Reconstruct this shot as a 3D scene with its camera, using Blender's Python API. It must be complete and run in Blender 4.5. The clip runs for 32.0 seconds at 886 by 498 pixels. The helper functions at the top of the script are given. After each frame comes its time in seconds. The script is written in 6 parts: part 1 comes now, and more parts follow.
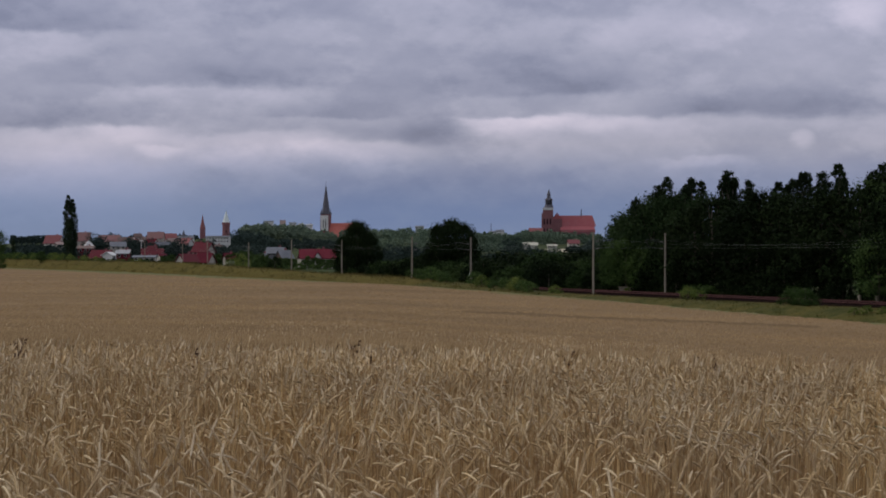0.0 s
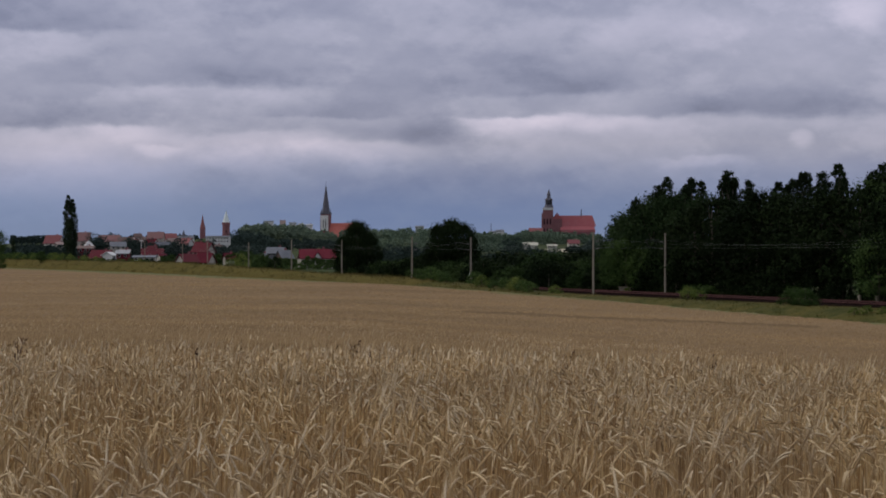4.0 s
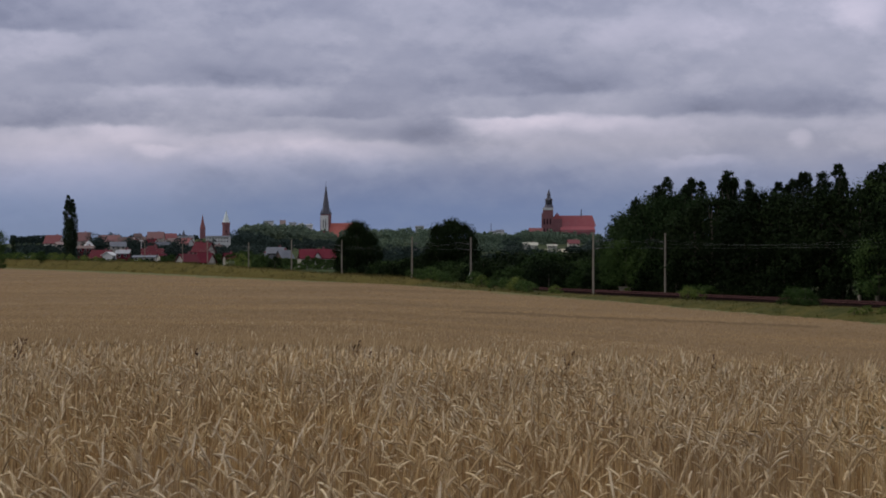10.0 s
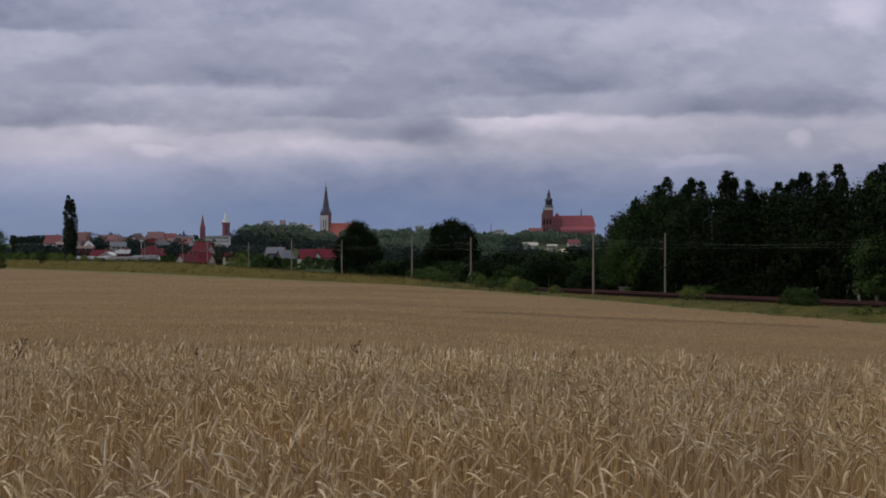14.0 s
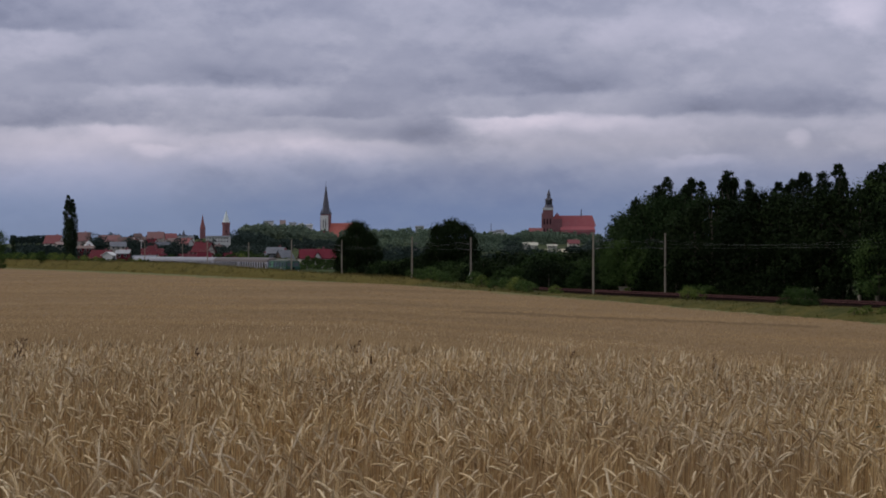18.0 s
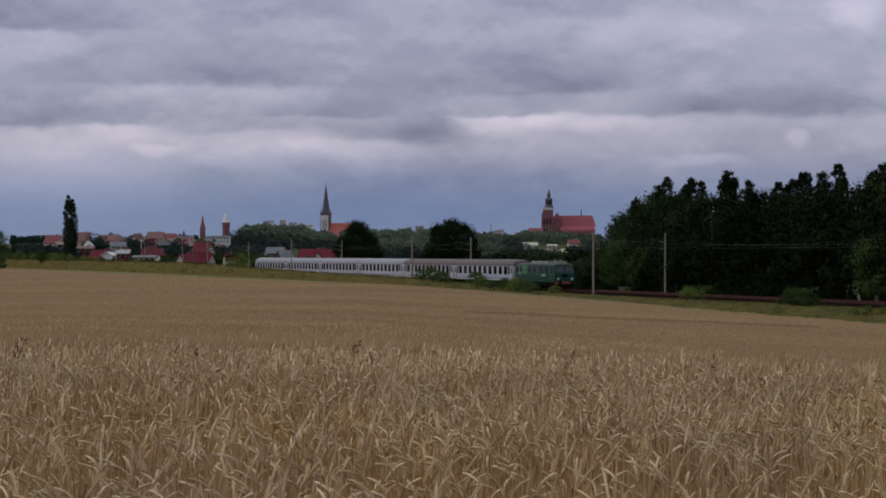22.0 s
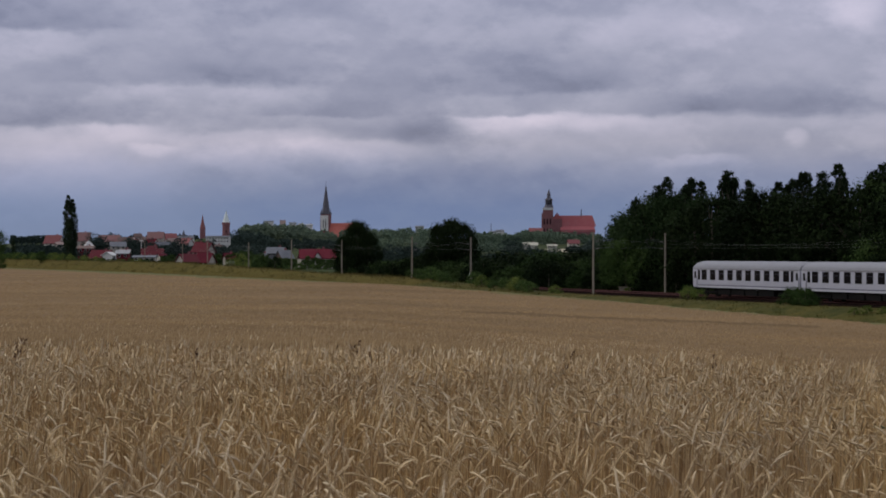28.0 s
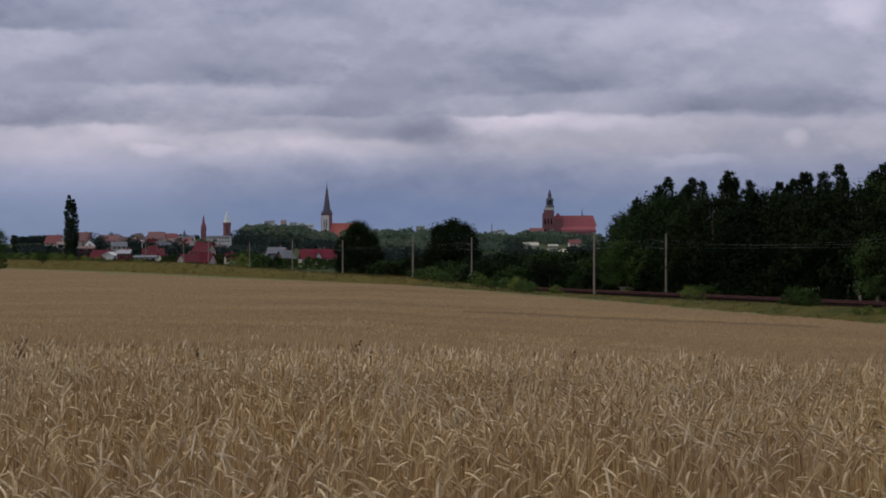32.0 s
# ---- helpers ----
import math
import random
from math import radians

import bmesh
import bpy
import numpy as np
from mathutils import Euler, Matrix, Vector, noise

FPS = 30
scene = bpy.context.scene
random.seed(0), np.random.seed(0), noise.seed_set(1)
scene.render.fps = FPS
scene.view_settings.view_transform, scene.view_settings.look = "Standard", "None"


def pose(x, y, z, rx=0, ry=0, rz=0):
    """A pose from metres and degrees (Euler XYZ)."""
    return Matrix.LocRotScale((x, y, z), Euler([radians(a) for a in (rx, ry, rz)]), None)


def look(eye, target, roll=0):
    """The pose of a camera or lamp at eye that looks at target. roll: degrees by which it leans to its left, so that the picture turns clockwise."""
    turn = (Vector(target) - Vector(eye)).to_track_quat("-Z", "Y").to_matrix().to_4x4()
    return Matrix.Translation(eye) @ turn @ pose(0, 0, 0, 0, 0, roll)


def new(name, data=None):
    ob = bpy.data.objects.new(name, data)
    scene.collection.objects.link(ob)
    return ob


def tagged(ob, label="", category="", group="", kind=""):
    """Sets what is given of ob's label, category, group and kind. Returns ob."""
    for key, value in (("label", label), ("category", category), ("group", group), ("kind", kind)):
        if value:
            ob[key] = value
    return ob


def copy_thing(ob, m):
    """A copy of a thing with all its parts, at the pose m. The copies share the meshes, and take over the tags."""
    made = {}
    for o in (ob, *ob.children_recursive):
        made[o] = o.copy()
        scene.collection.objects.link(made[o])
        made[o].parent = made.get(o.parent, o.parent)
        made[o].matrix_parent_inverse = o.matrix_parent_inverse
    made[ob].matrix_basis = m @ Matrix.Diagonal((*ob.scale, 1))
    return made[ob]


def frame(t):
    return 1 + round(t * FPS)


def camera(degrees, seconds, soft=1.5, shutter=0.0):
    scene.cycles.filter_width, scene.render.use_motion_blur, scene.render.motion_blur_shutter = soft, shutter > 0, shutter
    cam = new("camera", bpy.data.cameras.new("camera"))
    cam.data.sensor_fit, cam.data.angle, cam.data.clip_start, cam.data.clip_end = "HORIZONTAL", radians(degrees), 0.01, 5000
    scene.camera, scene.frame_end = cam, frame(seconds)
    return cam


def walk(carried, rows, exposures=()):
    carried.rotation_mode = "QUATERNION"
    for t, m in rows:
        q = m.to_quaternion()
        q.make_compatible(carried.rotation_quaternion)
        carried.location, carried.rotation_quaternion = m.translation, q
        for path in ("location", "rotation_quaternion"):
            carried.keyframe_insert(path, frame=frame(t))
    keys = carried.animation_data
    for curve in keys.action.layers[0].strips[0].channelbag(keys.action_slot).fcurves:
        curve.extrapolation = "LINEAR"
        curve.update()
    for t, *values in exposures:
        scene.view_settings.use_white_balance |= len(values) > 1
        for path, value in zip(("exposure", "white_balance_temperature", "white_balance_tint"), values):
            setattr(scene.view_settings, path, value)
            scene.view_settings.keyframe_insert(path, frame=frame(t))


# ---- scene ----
# camera on a tripod at the field's edge, a long lens; it is touched once near the end
EYE = Vector((0.0, 0.0, 1.65))
cam = camera(25.24, 32.0, soft=1.8)


def aim(turn):
    return pose(EYE.x, EYE.y, EYE.z, 90.131, 0, turn)


walk(cam, [(0, aim(0)), (31.0, aim(0)), (31.3, aim(0.025)), (32.0, aim(0.025))],
     exposures=[(0, 0.0, 6500, 7), (32.0, 0.0, 6500, 7)])

# ---- light: a closed cloud cover, brighter overhead, and a veiled sun on the left ----
SUN_UP, SUN_ROUND = 40.0, 272.0


def math_node(nt, op, a, b=None, c=None):
    n = nt.nodes.new("ShaderNodeMath")
    n.operation = op
    for i, v in enumerate((a, b, c)):
        if v is None:
            continue
        if isinstance(v, (int, float)):
            n.inputs[i].default_value = v
        else:
            nt.links.new(v, n.inputs[i])
    return n.outputs[0]


def vec_node(nt, op, a, b=None, c=None):
    n = nt.nodes.new("ShaderNodeVectorMath")
    n.operation = op
    for i, v in enumerate((a, b, c)):
        if v is None:
            continue
        if isinstance(v, (tuple, list)):
            n.inputs[i].default_value = v
        else:
            nt.links.new(v, n.inputs[i])
    return n.outputs["Value"] if op in ("DOT_PRODUCT", "LENGTH") else n.outputs[0]


def noise_node(nt, vec, scale, detail=4.0, rough=0.55):
    n = nt.nodes.new("ShaderNodeTexNoise")
    n.inputs["Scale"].default_value, n.inputs["Detail"].default_value, n.inputs["Roughness"].default_value = scale, detail, rough
    if vec is not None:
        nt.links.new(vec, n.inputs["Vector"])
    return n


def ramp_node(nt, fac, stops, ease="LINEAR"):
    n = nt.nodes.new("ShaderNodeValToRGB")
    n.color_ramp.interpolation = ease
    el = n.color_ramp.elements
    while len(el) > 1:
        el.remove(el[-1])
    for i, (p, col) in enumerate(stops):
        e = el[0] if i == 0 else el.new(p)
        e.position, e.color = p, (*col, 1)
    nt.links.new(fac, n.inputs[0])
    return n.outputs[0]


def mix_node(nt, fac, a, b, blend="MIX"):
    n = nt.nodes.new("ShaderNodeMix")
    n.data_type, n.blend_type = "RGBA", blend
    for sock, v in ((n.inputs[0], fac), (n.inputs[6], a), (n.inputs[7], b)):
        if isinstance(v, (int, float)):
            sock.default_value = v
        elif isinstance(v, (tuple, list)):
            sock.default_value = (*v, 1)
        else:
            nt.links.new(v, sock)
    return n.outputs[2]


# cloud banks: bearing and height in degrees, half-width, reach above and below, how much lighter or darker
DULL_BANKS = [
    (-11.85, 6.50, 2.8, 0.98, 0.16, -0.30), (-8.74, 4.94, 2.45, 1.15, 0.13, -0.15), (-5.14, 5.29, 1.80, 0.82, 0.33, -0.19), (-6.28, 4.88, 1.96, 0.43, 0.10, -0.12),
    (-3.34, 4.01, 1.80, 0.39, 0.10, -0.20), (-11.52, 3.71, 2.78, 0.74, 0.13, -0.26), (-0.36, 3.31, 1.01, 0.75, 0.21, -0.24), (2.88, 4.76, 2.95, 1.01, 0.15, -0.25),
    (8.93, 3.99, 2.45, 0.65, 0.13, -0.24), (6.64, 4.11, 1.15, 0.39, 0.13, -0.14), (2.88, 6.99, 1.96, 0.56, 0.29, -0.08), (-2.36, 3.40, 1.96, 0.29, 0.15, -0.12),
    (11.55, 4.04, 1.64, 0.72, 0.20, -0.12), (-4.97, 6.99, 1.96, 0.65, 0.41, -0.09), (-1.37, 4.65, 1.96, 0.82, 0.36, -0.09), (0.75, 1.46, 5.40, 0.74, 0.98, -0.22)]
LIT_BANKS = [
    (-9.15, 3.55, 1.01, 0.11, 0.33, 0.26), (-8.17, 3.06, 0.56, 0.10, 0.21, 0.26), (-10.37, 3.42, 1.96, 0.23, 0.59, 0.14), (-5.47, 3.27, 2.29, 0.20, 0.69, 0.30),
    (-2.68, 3.06, 1.72, 0.16, 0.56, 0.22), (1.77, 3.89, 1.37, 0.11, 0.54, 0.44), (4.11, 3.94, 1.88, 0.11, 0.33, 0.28), (7.13, 3.85, 3.27, 0.13, 0.33, 0.14),
    (10.00, 3.42, 0.31, 0.15, 0.31, 0.28), (7.33, 2.70, 0.95, 0.10, 0.21, 0.22), (11.96, 7.05, 0.69, 0.23, 0.65, 0.34), (10.08, 6.33, 2.45, 0.90, 0.82, 0.14),
    (5.99, 6.33, 2.45, 0.57, 0.65, 0.12), (-6.86, 4.73, 2.45, 0.18, 0.28, 0.15), (-11.85, 6.14, 1.47, 0.16, 0.59, 0.15), (-11.36, 1.95, 3.44, 0.98, 1.31, 0.34)]


def cloud_cover(nt, way):
    """The colour of the clouds for a direction: the same for the backdrop ahead and the sky around."""
    way = vec_node(nt, "NORMALIZE", way)
    sep = nt.nodes.new("ShaderNodeSeparateXYZ")
    nt.links.new(way, sep.inputs[0])
    az = math_node(nt, "MULTIPLY", math_node(nt, "ARCTAN2", sep.outputs[0], sep.outputs[1]), 57.2958)
    up = math_node(nt, "MULTIPLY", math_node(nt, "ARCSINE", sep.outputs[2]), 57.2958)
    comb = nt.nodes.new("ShaderNodeCombineXYZ")
    nt.links.new(az, comb.inputs[0]), nt.links.new(up, comb.inputs[1])
    flat = vec_node(nt, "MULTIPLY", way, (1.0, 1.0, 1.9))
    coarse = noise_node(nt, flat, 8.0, 3.0, 0.5)
    torn = noise_node(nt, flat, 15.0, 8.0, 0.58)
    fine = noise_node(nt, vec_node(nt, "MULTIPLY", way, (1.0, 1.0, 1.5)), 48.0, 5.0, 0.52)
    above = noise_node(nt, vec_node(nt, "ADD", flat, (0.0, 0.0, 0.009)), 15.0, 8.0, 0.58)
    # the edges of the banks are bent by slow noise and frayed by a finer one
    half = (0.5, 0.5, 0.5)
    warp = vec_node(nt, "MULTIPLY_ADD", vec_node(nt, "SUBTRACT", torn.outputs["Color"], half), (1.5, 0.50, 0.0), comb.outputs[0])
    warp = vec_node(nt, "MULTIPLY_ADD", vec_node(nt, "SUBTRACT", fine.outputs["Color"], half), (0.7, 0.40, 0.0), warp)
    wsep = nt.nodes.new("ShaderNodeSeparateXYZ")
    nt.links.new(warp, wsep.inputs[0])
    total = math_node(nt, "MULTIPLY", math_node(nt, "SUBTRACT", coarse.outputs["Fac"], 0.5), 0.12)
    total = math_node(nt, "MULTIPLY_ADD", math_node(nt, "SUBTRACT", fine.outputs["Fac"], 0.5), 0.16, total)
    # light falls from above: the upper side of each heap is bright, its belly dull
    relief = math_node(nt, "SUBTRACT", torn.outputs["Fac"], above.outputs["Fac"])
    total = math_node(nt, "MULTIPLY_ADD", relief, 0.55, total)
    # heaps with firm frayed outlines, scattered through the upper layers
    heap = nt.nodes.new("ShaderNodeMapRange")
    heap.interpolation_type = "SMOOTHSTEP"
    heap.inputs[1].default_value, heap.inputs[2].default_value = 0.44, 0.56
    heap.inputs[3].default_value, heap.inputs[4].default_value = -0.045, 0.045
    nt.links.new(torn.outputs["Fac"], heap.inputs[0])
    total = math_node(nt, "ADD", total, heap.outputs[0])
    for a, e, ra, ru, rd, amp in DULL_BANKS + LIT_BANKS:
        dx = math_node(nt, "MULTIPLY", math_node(nt, "SUBTRACT", wsep.outputs[0], a), 1 / ra)
        dy = math_node(nt, "SUBTRACT", wsep.outputs[1], e)
        rise = math_node(nt, "MAXIMUM", math_node(nt, "MULTIPLY", dy, 1 / ru), math_node(nt, "MULTIPLY", dy, -1 / rd))
        r2 = math_node(nt, "MULTIPLY_ADD", rise, rise, math_node(nt, "MULTIPLY", dx, dx))
        g = math_node(nt, "EXPONENT", math_node(nt, "MULTIPLY", math_node(nt, "POWER", r2, 1.8), -0.6))
        total = math_node(nt, "MULTIPLY_ADD", g, amp * 0.92, total)
    height = math_node(nt, "DIVIDE", wsep.outputs[1], 90.0)
    base = ramp_node(nt, height, [
        (0.0, (0.205, 0.248, 0.37)), (0.014, (0.19, 0.235, 0.364)), (0.026, (0.272, 0.290, 0.402)), (0.034, (0.37, 0.36, 0.44)),
        (0.05, (0.372, 0.370, 0.464)), (0.08, (0.372, 0.376, 0.486)), (0.25, (0.40, 0.40, 0.47)), (0.6, (0.60, 0.60, 0.67)), (1.0, (0.70, 0.70, 0.77))])
    # the low slate layer is smooth, the banks above it are torn
    loose = nt.nodes.new("ShaderNodeMapRange")
    loose.inputs[1].default_value, loose.inputs[2].default_value = 1.2, 2.8
    loose.inputs[3].default_value, loose.inputs[4].default_value = 0.3, 1.0
    nt.links.new(up, loose.inputs[0])
    gain = math_node(nt, "MULTIPLY_ADD", total, loose.outputs[0], 1.0)
    warm = mix_node(nt, math_node(nt, "MAXIMUM", math_node(nt, "MULTIPLY", total, loose.outputs[0]), 0.0), (0.99, 1.0, 1.03), (1.2, 1.04, 0.96))
    dull = math_node(nt, "MINIMUM", math_node(nt, "MAXIMUM", math_node(nt, "MULTIPLY", total, -3.0), 0.0), 1.0)
    hue = mix_node(nt, dull, warm, (0.93, 0.98, 1.10))
    sc = nt.nodes.new("ShaderNodeVectorMath")
    sc.operation = "SCALE"
    nt.links.new(mix_node(nt, 1.0, base, hue, "MULTIPLY"), sc.inputs[0])
    nt.links.new(gain, sc.inputs["Scale"])
    return sc.outputs[0]


def build_world():
    world = bpy.data.worlds.new("overcast_sky")
    scene.world = world
    world.use_nodes = True
    nt = world.node_tree
    nt.nodes.clear()
    co = nt.nodes.new("ShaderNodeTexCoord")
    sky = nt.nodes.new("ShaderNodeTexSky")
    sky.sky_type, sky.sun_disc = "NISHITA", False
    sky.sun_elevation, sky.sun_rotation = radians(SUN_UP), radians(SUN_ROUND)
    cover = nt.nodes.new("ShaderNodeBackground")
    cover.inputs[1].default_value = 1.0
    nt.links.new(cloud_cover(nt, co.outputs["Generated"]), cover.inputs[0])
    clear = nt.nodes.new("ShaderNodeBackground")
    clear.inputs[1].default_value = 0.08
    nt.links.new(sky.outputs[0], clear.inputs[0])
    mixed = nt.nodes.new("ShaderNodeMixShader")
    mixed.inputs[0].default_value = 0.06
    nt.links.new(cover.outputs[0], mixed.inputs[1]), nt.links.new(clear.outputs[0], mixed.inputs[2])
    out = nt.nodes.new("ShaderNodeOutputWorld")
    nt.links.new(mixed.outputs[0], out.inputs[0])


build_world()
sun = new("sun", bpy.data.lights.new("sun", "SUN"))
sun.data.energy, sun.data.angle, sun.data.color = 0.72, radians(12), (1.0, 0.94, 0.86)
sr, su = radians(SUN_ROUND), radians(SUN_UP)
sun.matrix_world = look((math.sin(sr) * math.cos(su) * 50, math.cos(sr) * math.cos(su) * 50, math.sin(su) * 50), (0, 0, 0))


# ---- materials ----
def material(name, colours, scale=4.0, fine=60.0, rough=0.8, bump=0.2, metal=0.0, island=0.0, obj=0.0, stretch=(1, 1, 1), spec=0.3):
    """Two or three colours mixed by coarse and fine noise; island and obj vary the brightness from piece to piece."""
    m = bpy.data.materials.new(name)
    m.use_nodes = True
    nt = m.node_tree
    b = nt.nodes["Principled BSDF"]
    co = nt.nodes.new("ShaderNodeTexCoord")
    vec = vec_node(nt, "MULTIPLY", co.outputs["Object"], stretch)
    big, small = noise_node(nt, vec, scale, 4), noise_node(nt, vec, fine, 3)
    fac = math_node(nt, "MULTIPLY_ADD", small.outputs["Fac"], 0.45, math_node(nt, "MULTIPLY", big.outputs["Fac"], 0.55))
    if island:
        g = nt.nodes.new("ShaderNodeNewGeometry")
        fac = math_node(nt, "MULTIPLY_ADD", math_node(nt, "SUBTRACT", g.outputs["Random Per Island"], 0.5), island, fac)
    if obj:
        o = nt.nodes.new("ShaderNodeObjectInfo")
        fac = math_node(nt, "MULTIPLY_ADD", math_node(nt, "SUBTRACT", o.outputs["Random"], 0.5), obj, fac)
    n = len(colours)
    stops = [(0.3 + 0.4 * i / max(1, n - 1), c) for i, c in enumerate(colours)]
    nt.links.new(ramp_node(nt, fac, stops), b.inputs["Base Color"])
    b.inputs["Roughness"].default_value, b.inputs["Metallic"].default_value = rough, metal
    b.inputs["Specular IOR Level"].default_value = spec
    if bump:
        bn = nt.nodes.new("ShaderNodeBump")
        bn.inputs["Strength"].default_value = bump
        bn.inputs["Distance"].default_value = 0.4 / fine
        nt.links.new(small.outputs["Fac"], bn.inputs["Height"])
        nt.links.new(bn.outputs[0], b.inputs["Normal"])
    return m


def streaky(*args, **kw):
    """A crop material whose hue also wanders in wide patches, warmer here and greyer there."""
    m = material(*args, **kw)
    nt = m.node_tree
    b = nt.nodes["Principled BSDF"]
    src = b.inputs["Base Color"].links[0].from_socket
    co = nt.nodes.new("ShaderNodeTexCoord")
    wide = noise_node(nt, vec_node(nt, "MULTIPLY", co.outputs["Object"], (0.6, 1.0, 1.0)), 0.05, 4.0, 0.65)
    tint = ramp_node(nt, wide.outputs["Fac"], [(0.32, (0.94, 0.95, 0.97)), (0.5, (1.0, 1.0, 1.0)), (0.68, (1.08, 1.05, 0.98))])
    nt.links.new(mix_node(nt, 1.0, src, tint, "MULTIPLY"), b.inputs["Base Color"])
    return m


def patchy(*args, **kw):
    """A crop material whose hue wanders over the near stand, darker and greyer in places, lighter and ochre in others.
    """
    m = material(*args, **kw)
    nt = m.node_tree
    b = nt.nodes["Principled BSDF"]
    src = b.inputs["Base Color"].links[0].from_socket
    g = nt.nodes.new("ShaderNodeNewGeometry")
    spots = noise_node(nt, vec_node(nt, "MULTIPLY", g.outputs["Position"], (1.0, 0.55, 0.6)), 1.1, 4.0, 0.6)
    tint = ramp_node(nt, spots.outputs["Fac"], [(0.34, (0.86, 0.865, 0.91)), (0.45, (0.96, 0.97, 1.02)), (0.54, (1.01, 1.0, 0.98)), (0.66, (1.09, 1.06, 0.99))])
    nt.links.new(mix_node(nt, 1.0, src, tint, "MULTIPLY"), b.inputs["Base Color"])
    return m


def leafy(name, colours, scale=0.6, island=0.5):
    m = material(name, colours, scale, 9.0, 0.65, 0.0, island=island, obj=0.25, spec=0.02)
    return m


def glass(name, col, rough=0.08):
    m = bpy.data.materials.new(name)
    m.use_nodes = True
    b = m.node_tree.nodes["Principled BSDF"]
    b.inputs["Base Color"].default_value = (*col, 1)
    b.inputs["Roughness"].default_value = rough
    b.inputs["Specular IOR Level"].default_value = 0.08
    return m


M_SOIL = material("ground_mix", [(0.10, 0.075, 0.045), (0.17, 0.13, 0.07), (0.12, 0.12, 0.05)], 0.05, 1.2, 0.95, 0.3, spec=0.03)
M_WHEAT = patchy("ripe_wheat_straw", [(0.355, 0.222, 0.099), (0.525, 0.352, 0.161), (0.66, 0.475, 0.24)], 1.5, 14.0, 0.7, 0.0, island=0.55, obj=0.28, spec=0.25)
M_EAR = patchy("ripe_wheat_ear", [(0.47, 0.325, 0.158), (0.64, 0.472, 0.256), (0.78, 0.63, 0.40)], 2.0, 120.0, 0.65, 0.5, island=0.7, obj=0.28, spec=0.3)
# canopy sheet darker than the straw: shade between the ears painted into it
M_CANOPY_SHADED = streaky("far_wheat", [(0.185, 0.120, 0.061), (0.243, 0.160, 0.082), (0.298, 0.202, 0.109)], 0.035, 1.6, 0.9, 0.6, spec=0.05)
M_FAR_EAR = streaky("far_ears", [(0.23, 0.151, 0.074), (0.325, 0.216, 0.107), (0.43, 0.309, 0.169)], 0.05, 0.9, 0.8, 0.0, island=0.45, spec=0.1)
M_UNRIPE = material("unripe_wheat", [(0.11, 0.115, 0.045), (0.165, 0.16, 0.065), (0.21, 0.18, 0.09)], 0.08, 1.5, 0.9, 0.4, spec=0.05)
M_TRODDEN = material("trodden_straw", [(0.14, 0.092, 0.047), (0.185, 0.121, 0.062), (0.22, 0.148, 0.080)], 0.3, 3.0, 0.95, 0.4, spec=0.03)
M_TALL = material("dry_grass", [(0.050, 0.050, 0.013), (0.125, 0.096, 0.026), (0.085, 0.085, 0.02)], 0.10, 1.2, 0.9, 0.4, spec=0.03)
M_MEADOW = material("meadow", [(0.035, 0.05, 0.022), (0.06, 0.075, 0.032), (0.085, 0.09, 0.04)], 0.02, 0.8, 0.9, 0.3, spec=0.03)
M_GRASS = material("green_verge", [(0.034, 0.042, 0.011), (0.078, 0.073, 0.019), (0.135, 0.105, 0.030)], 0.2, 0.9, 0.9, 0.3, island=0.2, spec=0.05)
M_BARK = material("bark", [(0.05, 0.04, 0.03), (0.11, 0.09, 0.07)], 3, 30, 0.9, 0.6)
# near-black leaves and needles: the shade inside the crowns is put into the colour
M_LEAF_SHADED = leafy("leaves_shaded", [(0.0055, 0.011, 0.004), (0.011, 0.019, 0.0065), (0.019, 0.030, 0.010)], 0.4, 0.3)
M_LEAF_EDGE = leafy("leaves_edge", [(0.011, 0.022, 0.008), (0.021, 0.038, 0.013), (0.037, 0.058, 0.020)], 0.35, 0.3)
M_LEAF_PINE_SHADED = leafy("needles_shaded", [(0.0065, 0.012, 0.005), (0.012, 0.021, 0.008), (0.021, 0.032, 0.012)])
M_LEAF_POPLAR = leafy("leaves_poplar", [(0.013, 0.022, 0.012), (0.022, 0.035, 0.020), (0.036, 0.052, 0.028)], 0.4, 0.25)
M_LEAF_MID = leafy("leaves_mid", [(0.032, 0.058, 0.018), (0.062, 0.105, 0.030), (0.105, 0.155, 0.045)])
M_LEAF_LIGHT = leafy("leaves_light", [(0.07, 0.10, 0.022), (0.125, 0.17, 0.04), (0.20, 0.23, 0.06)])
M_LEAF_YOUNG = leafy("leaves_young", [(0.022, 0.042, 0.012), (0.042, 0.074, 0.020), (0.072, 0.110, 0.030)], 0.5, 0.25)
M_LEAF_WOOD = leafy("leaves_wood", [(0.018, 0.034, 0.010), (0.034, 0.058, 0.018), (0.056, 0.085, 0.026)], 0.4, 0.2)
# leaves of the rise: distance haze painted in as a paler, bluer grey-green
M_LEAF_FAR_HAZED = leafy("leaves_far_hazed", [(0.055, 0.084, 0.070), (0.100, 0.14, 0.105), (0.175, 0.212, 0.14)], 0.022, 0.12)
# town trees: dark leaves with a bluish distance haze mixed into the colour
M_LEAF_TOWN_HAZED = leafy("leaves_town_hazed", [(0.026, 0.040, 0.035), (0.040, 0.058, 0.050), (0.060, 0.082, 0.066)], 0.05, 0.15)
# leaves of the belt: lighter still, the haze likewise part of the colour
M_LEAF_BELT_HAZED = leafy("leaves_belt_hazed", [(0.070, 0.110, 0.084), (0.125, 0.172, 0.118), (0.20, 0.240, 0.15)], 0.022, 0.12)
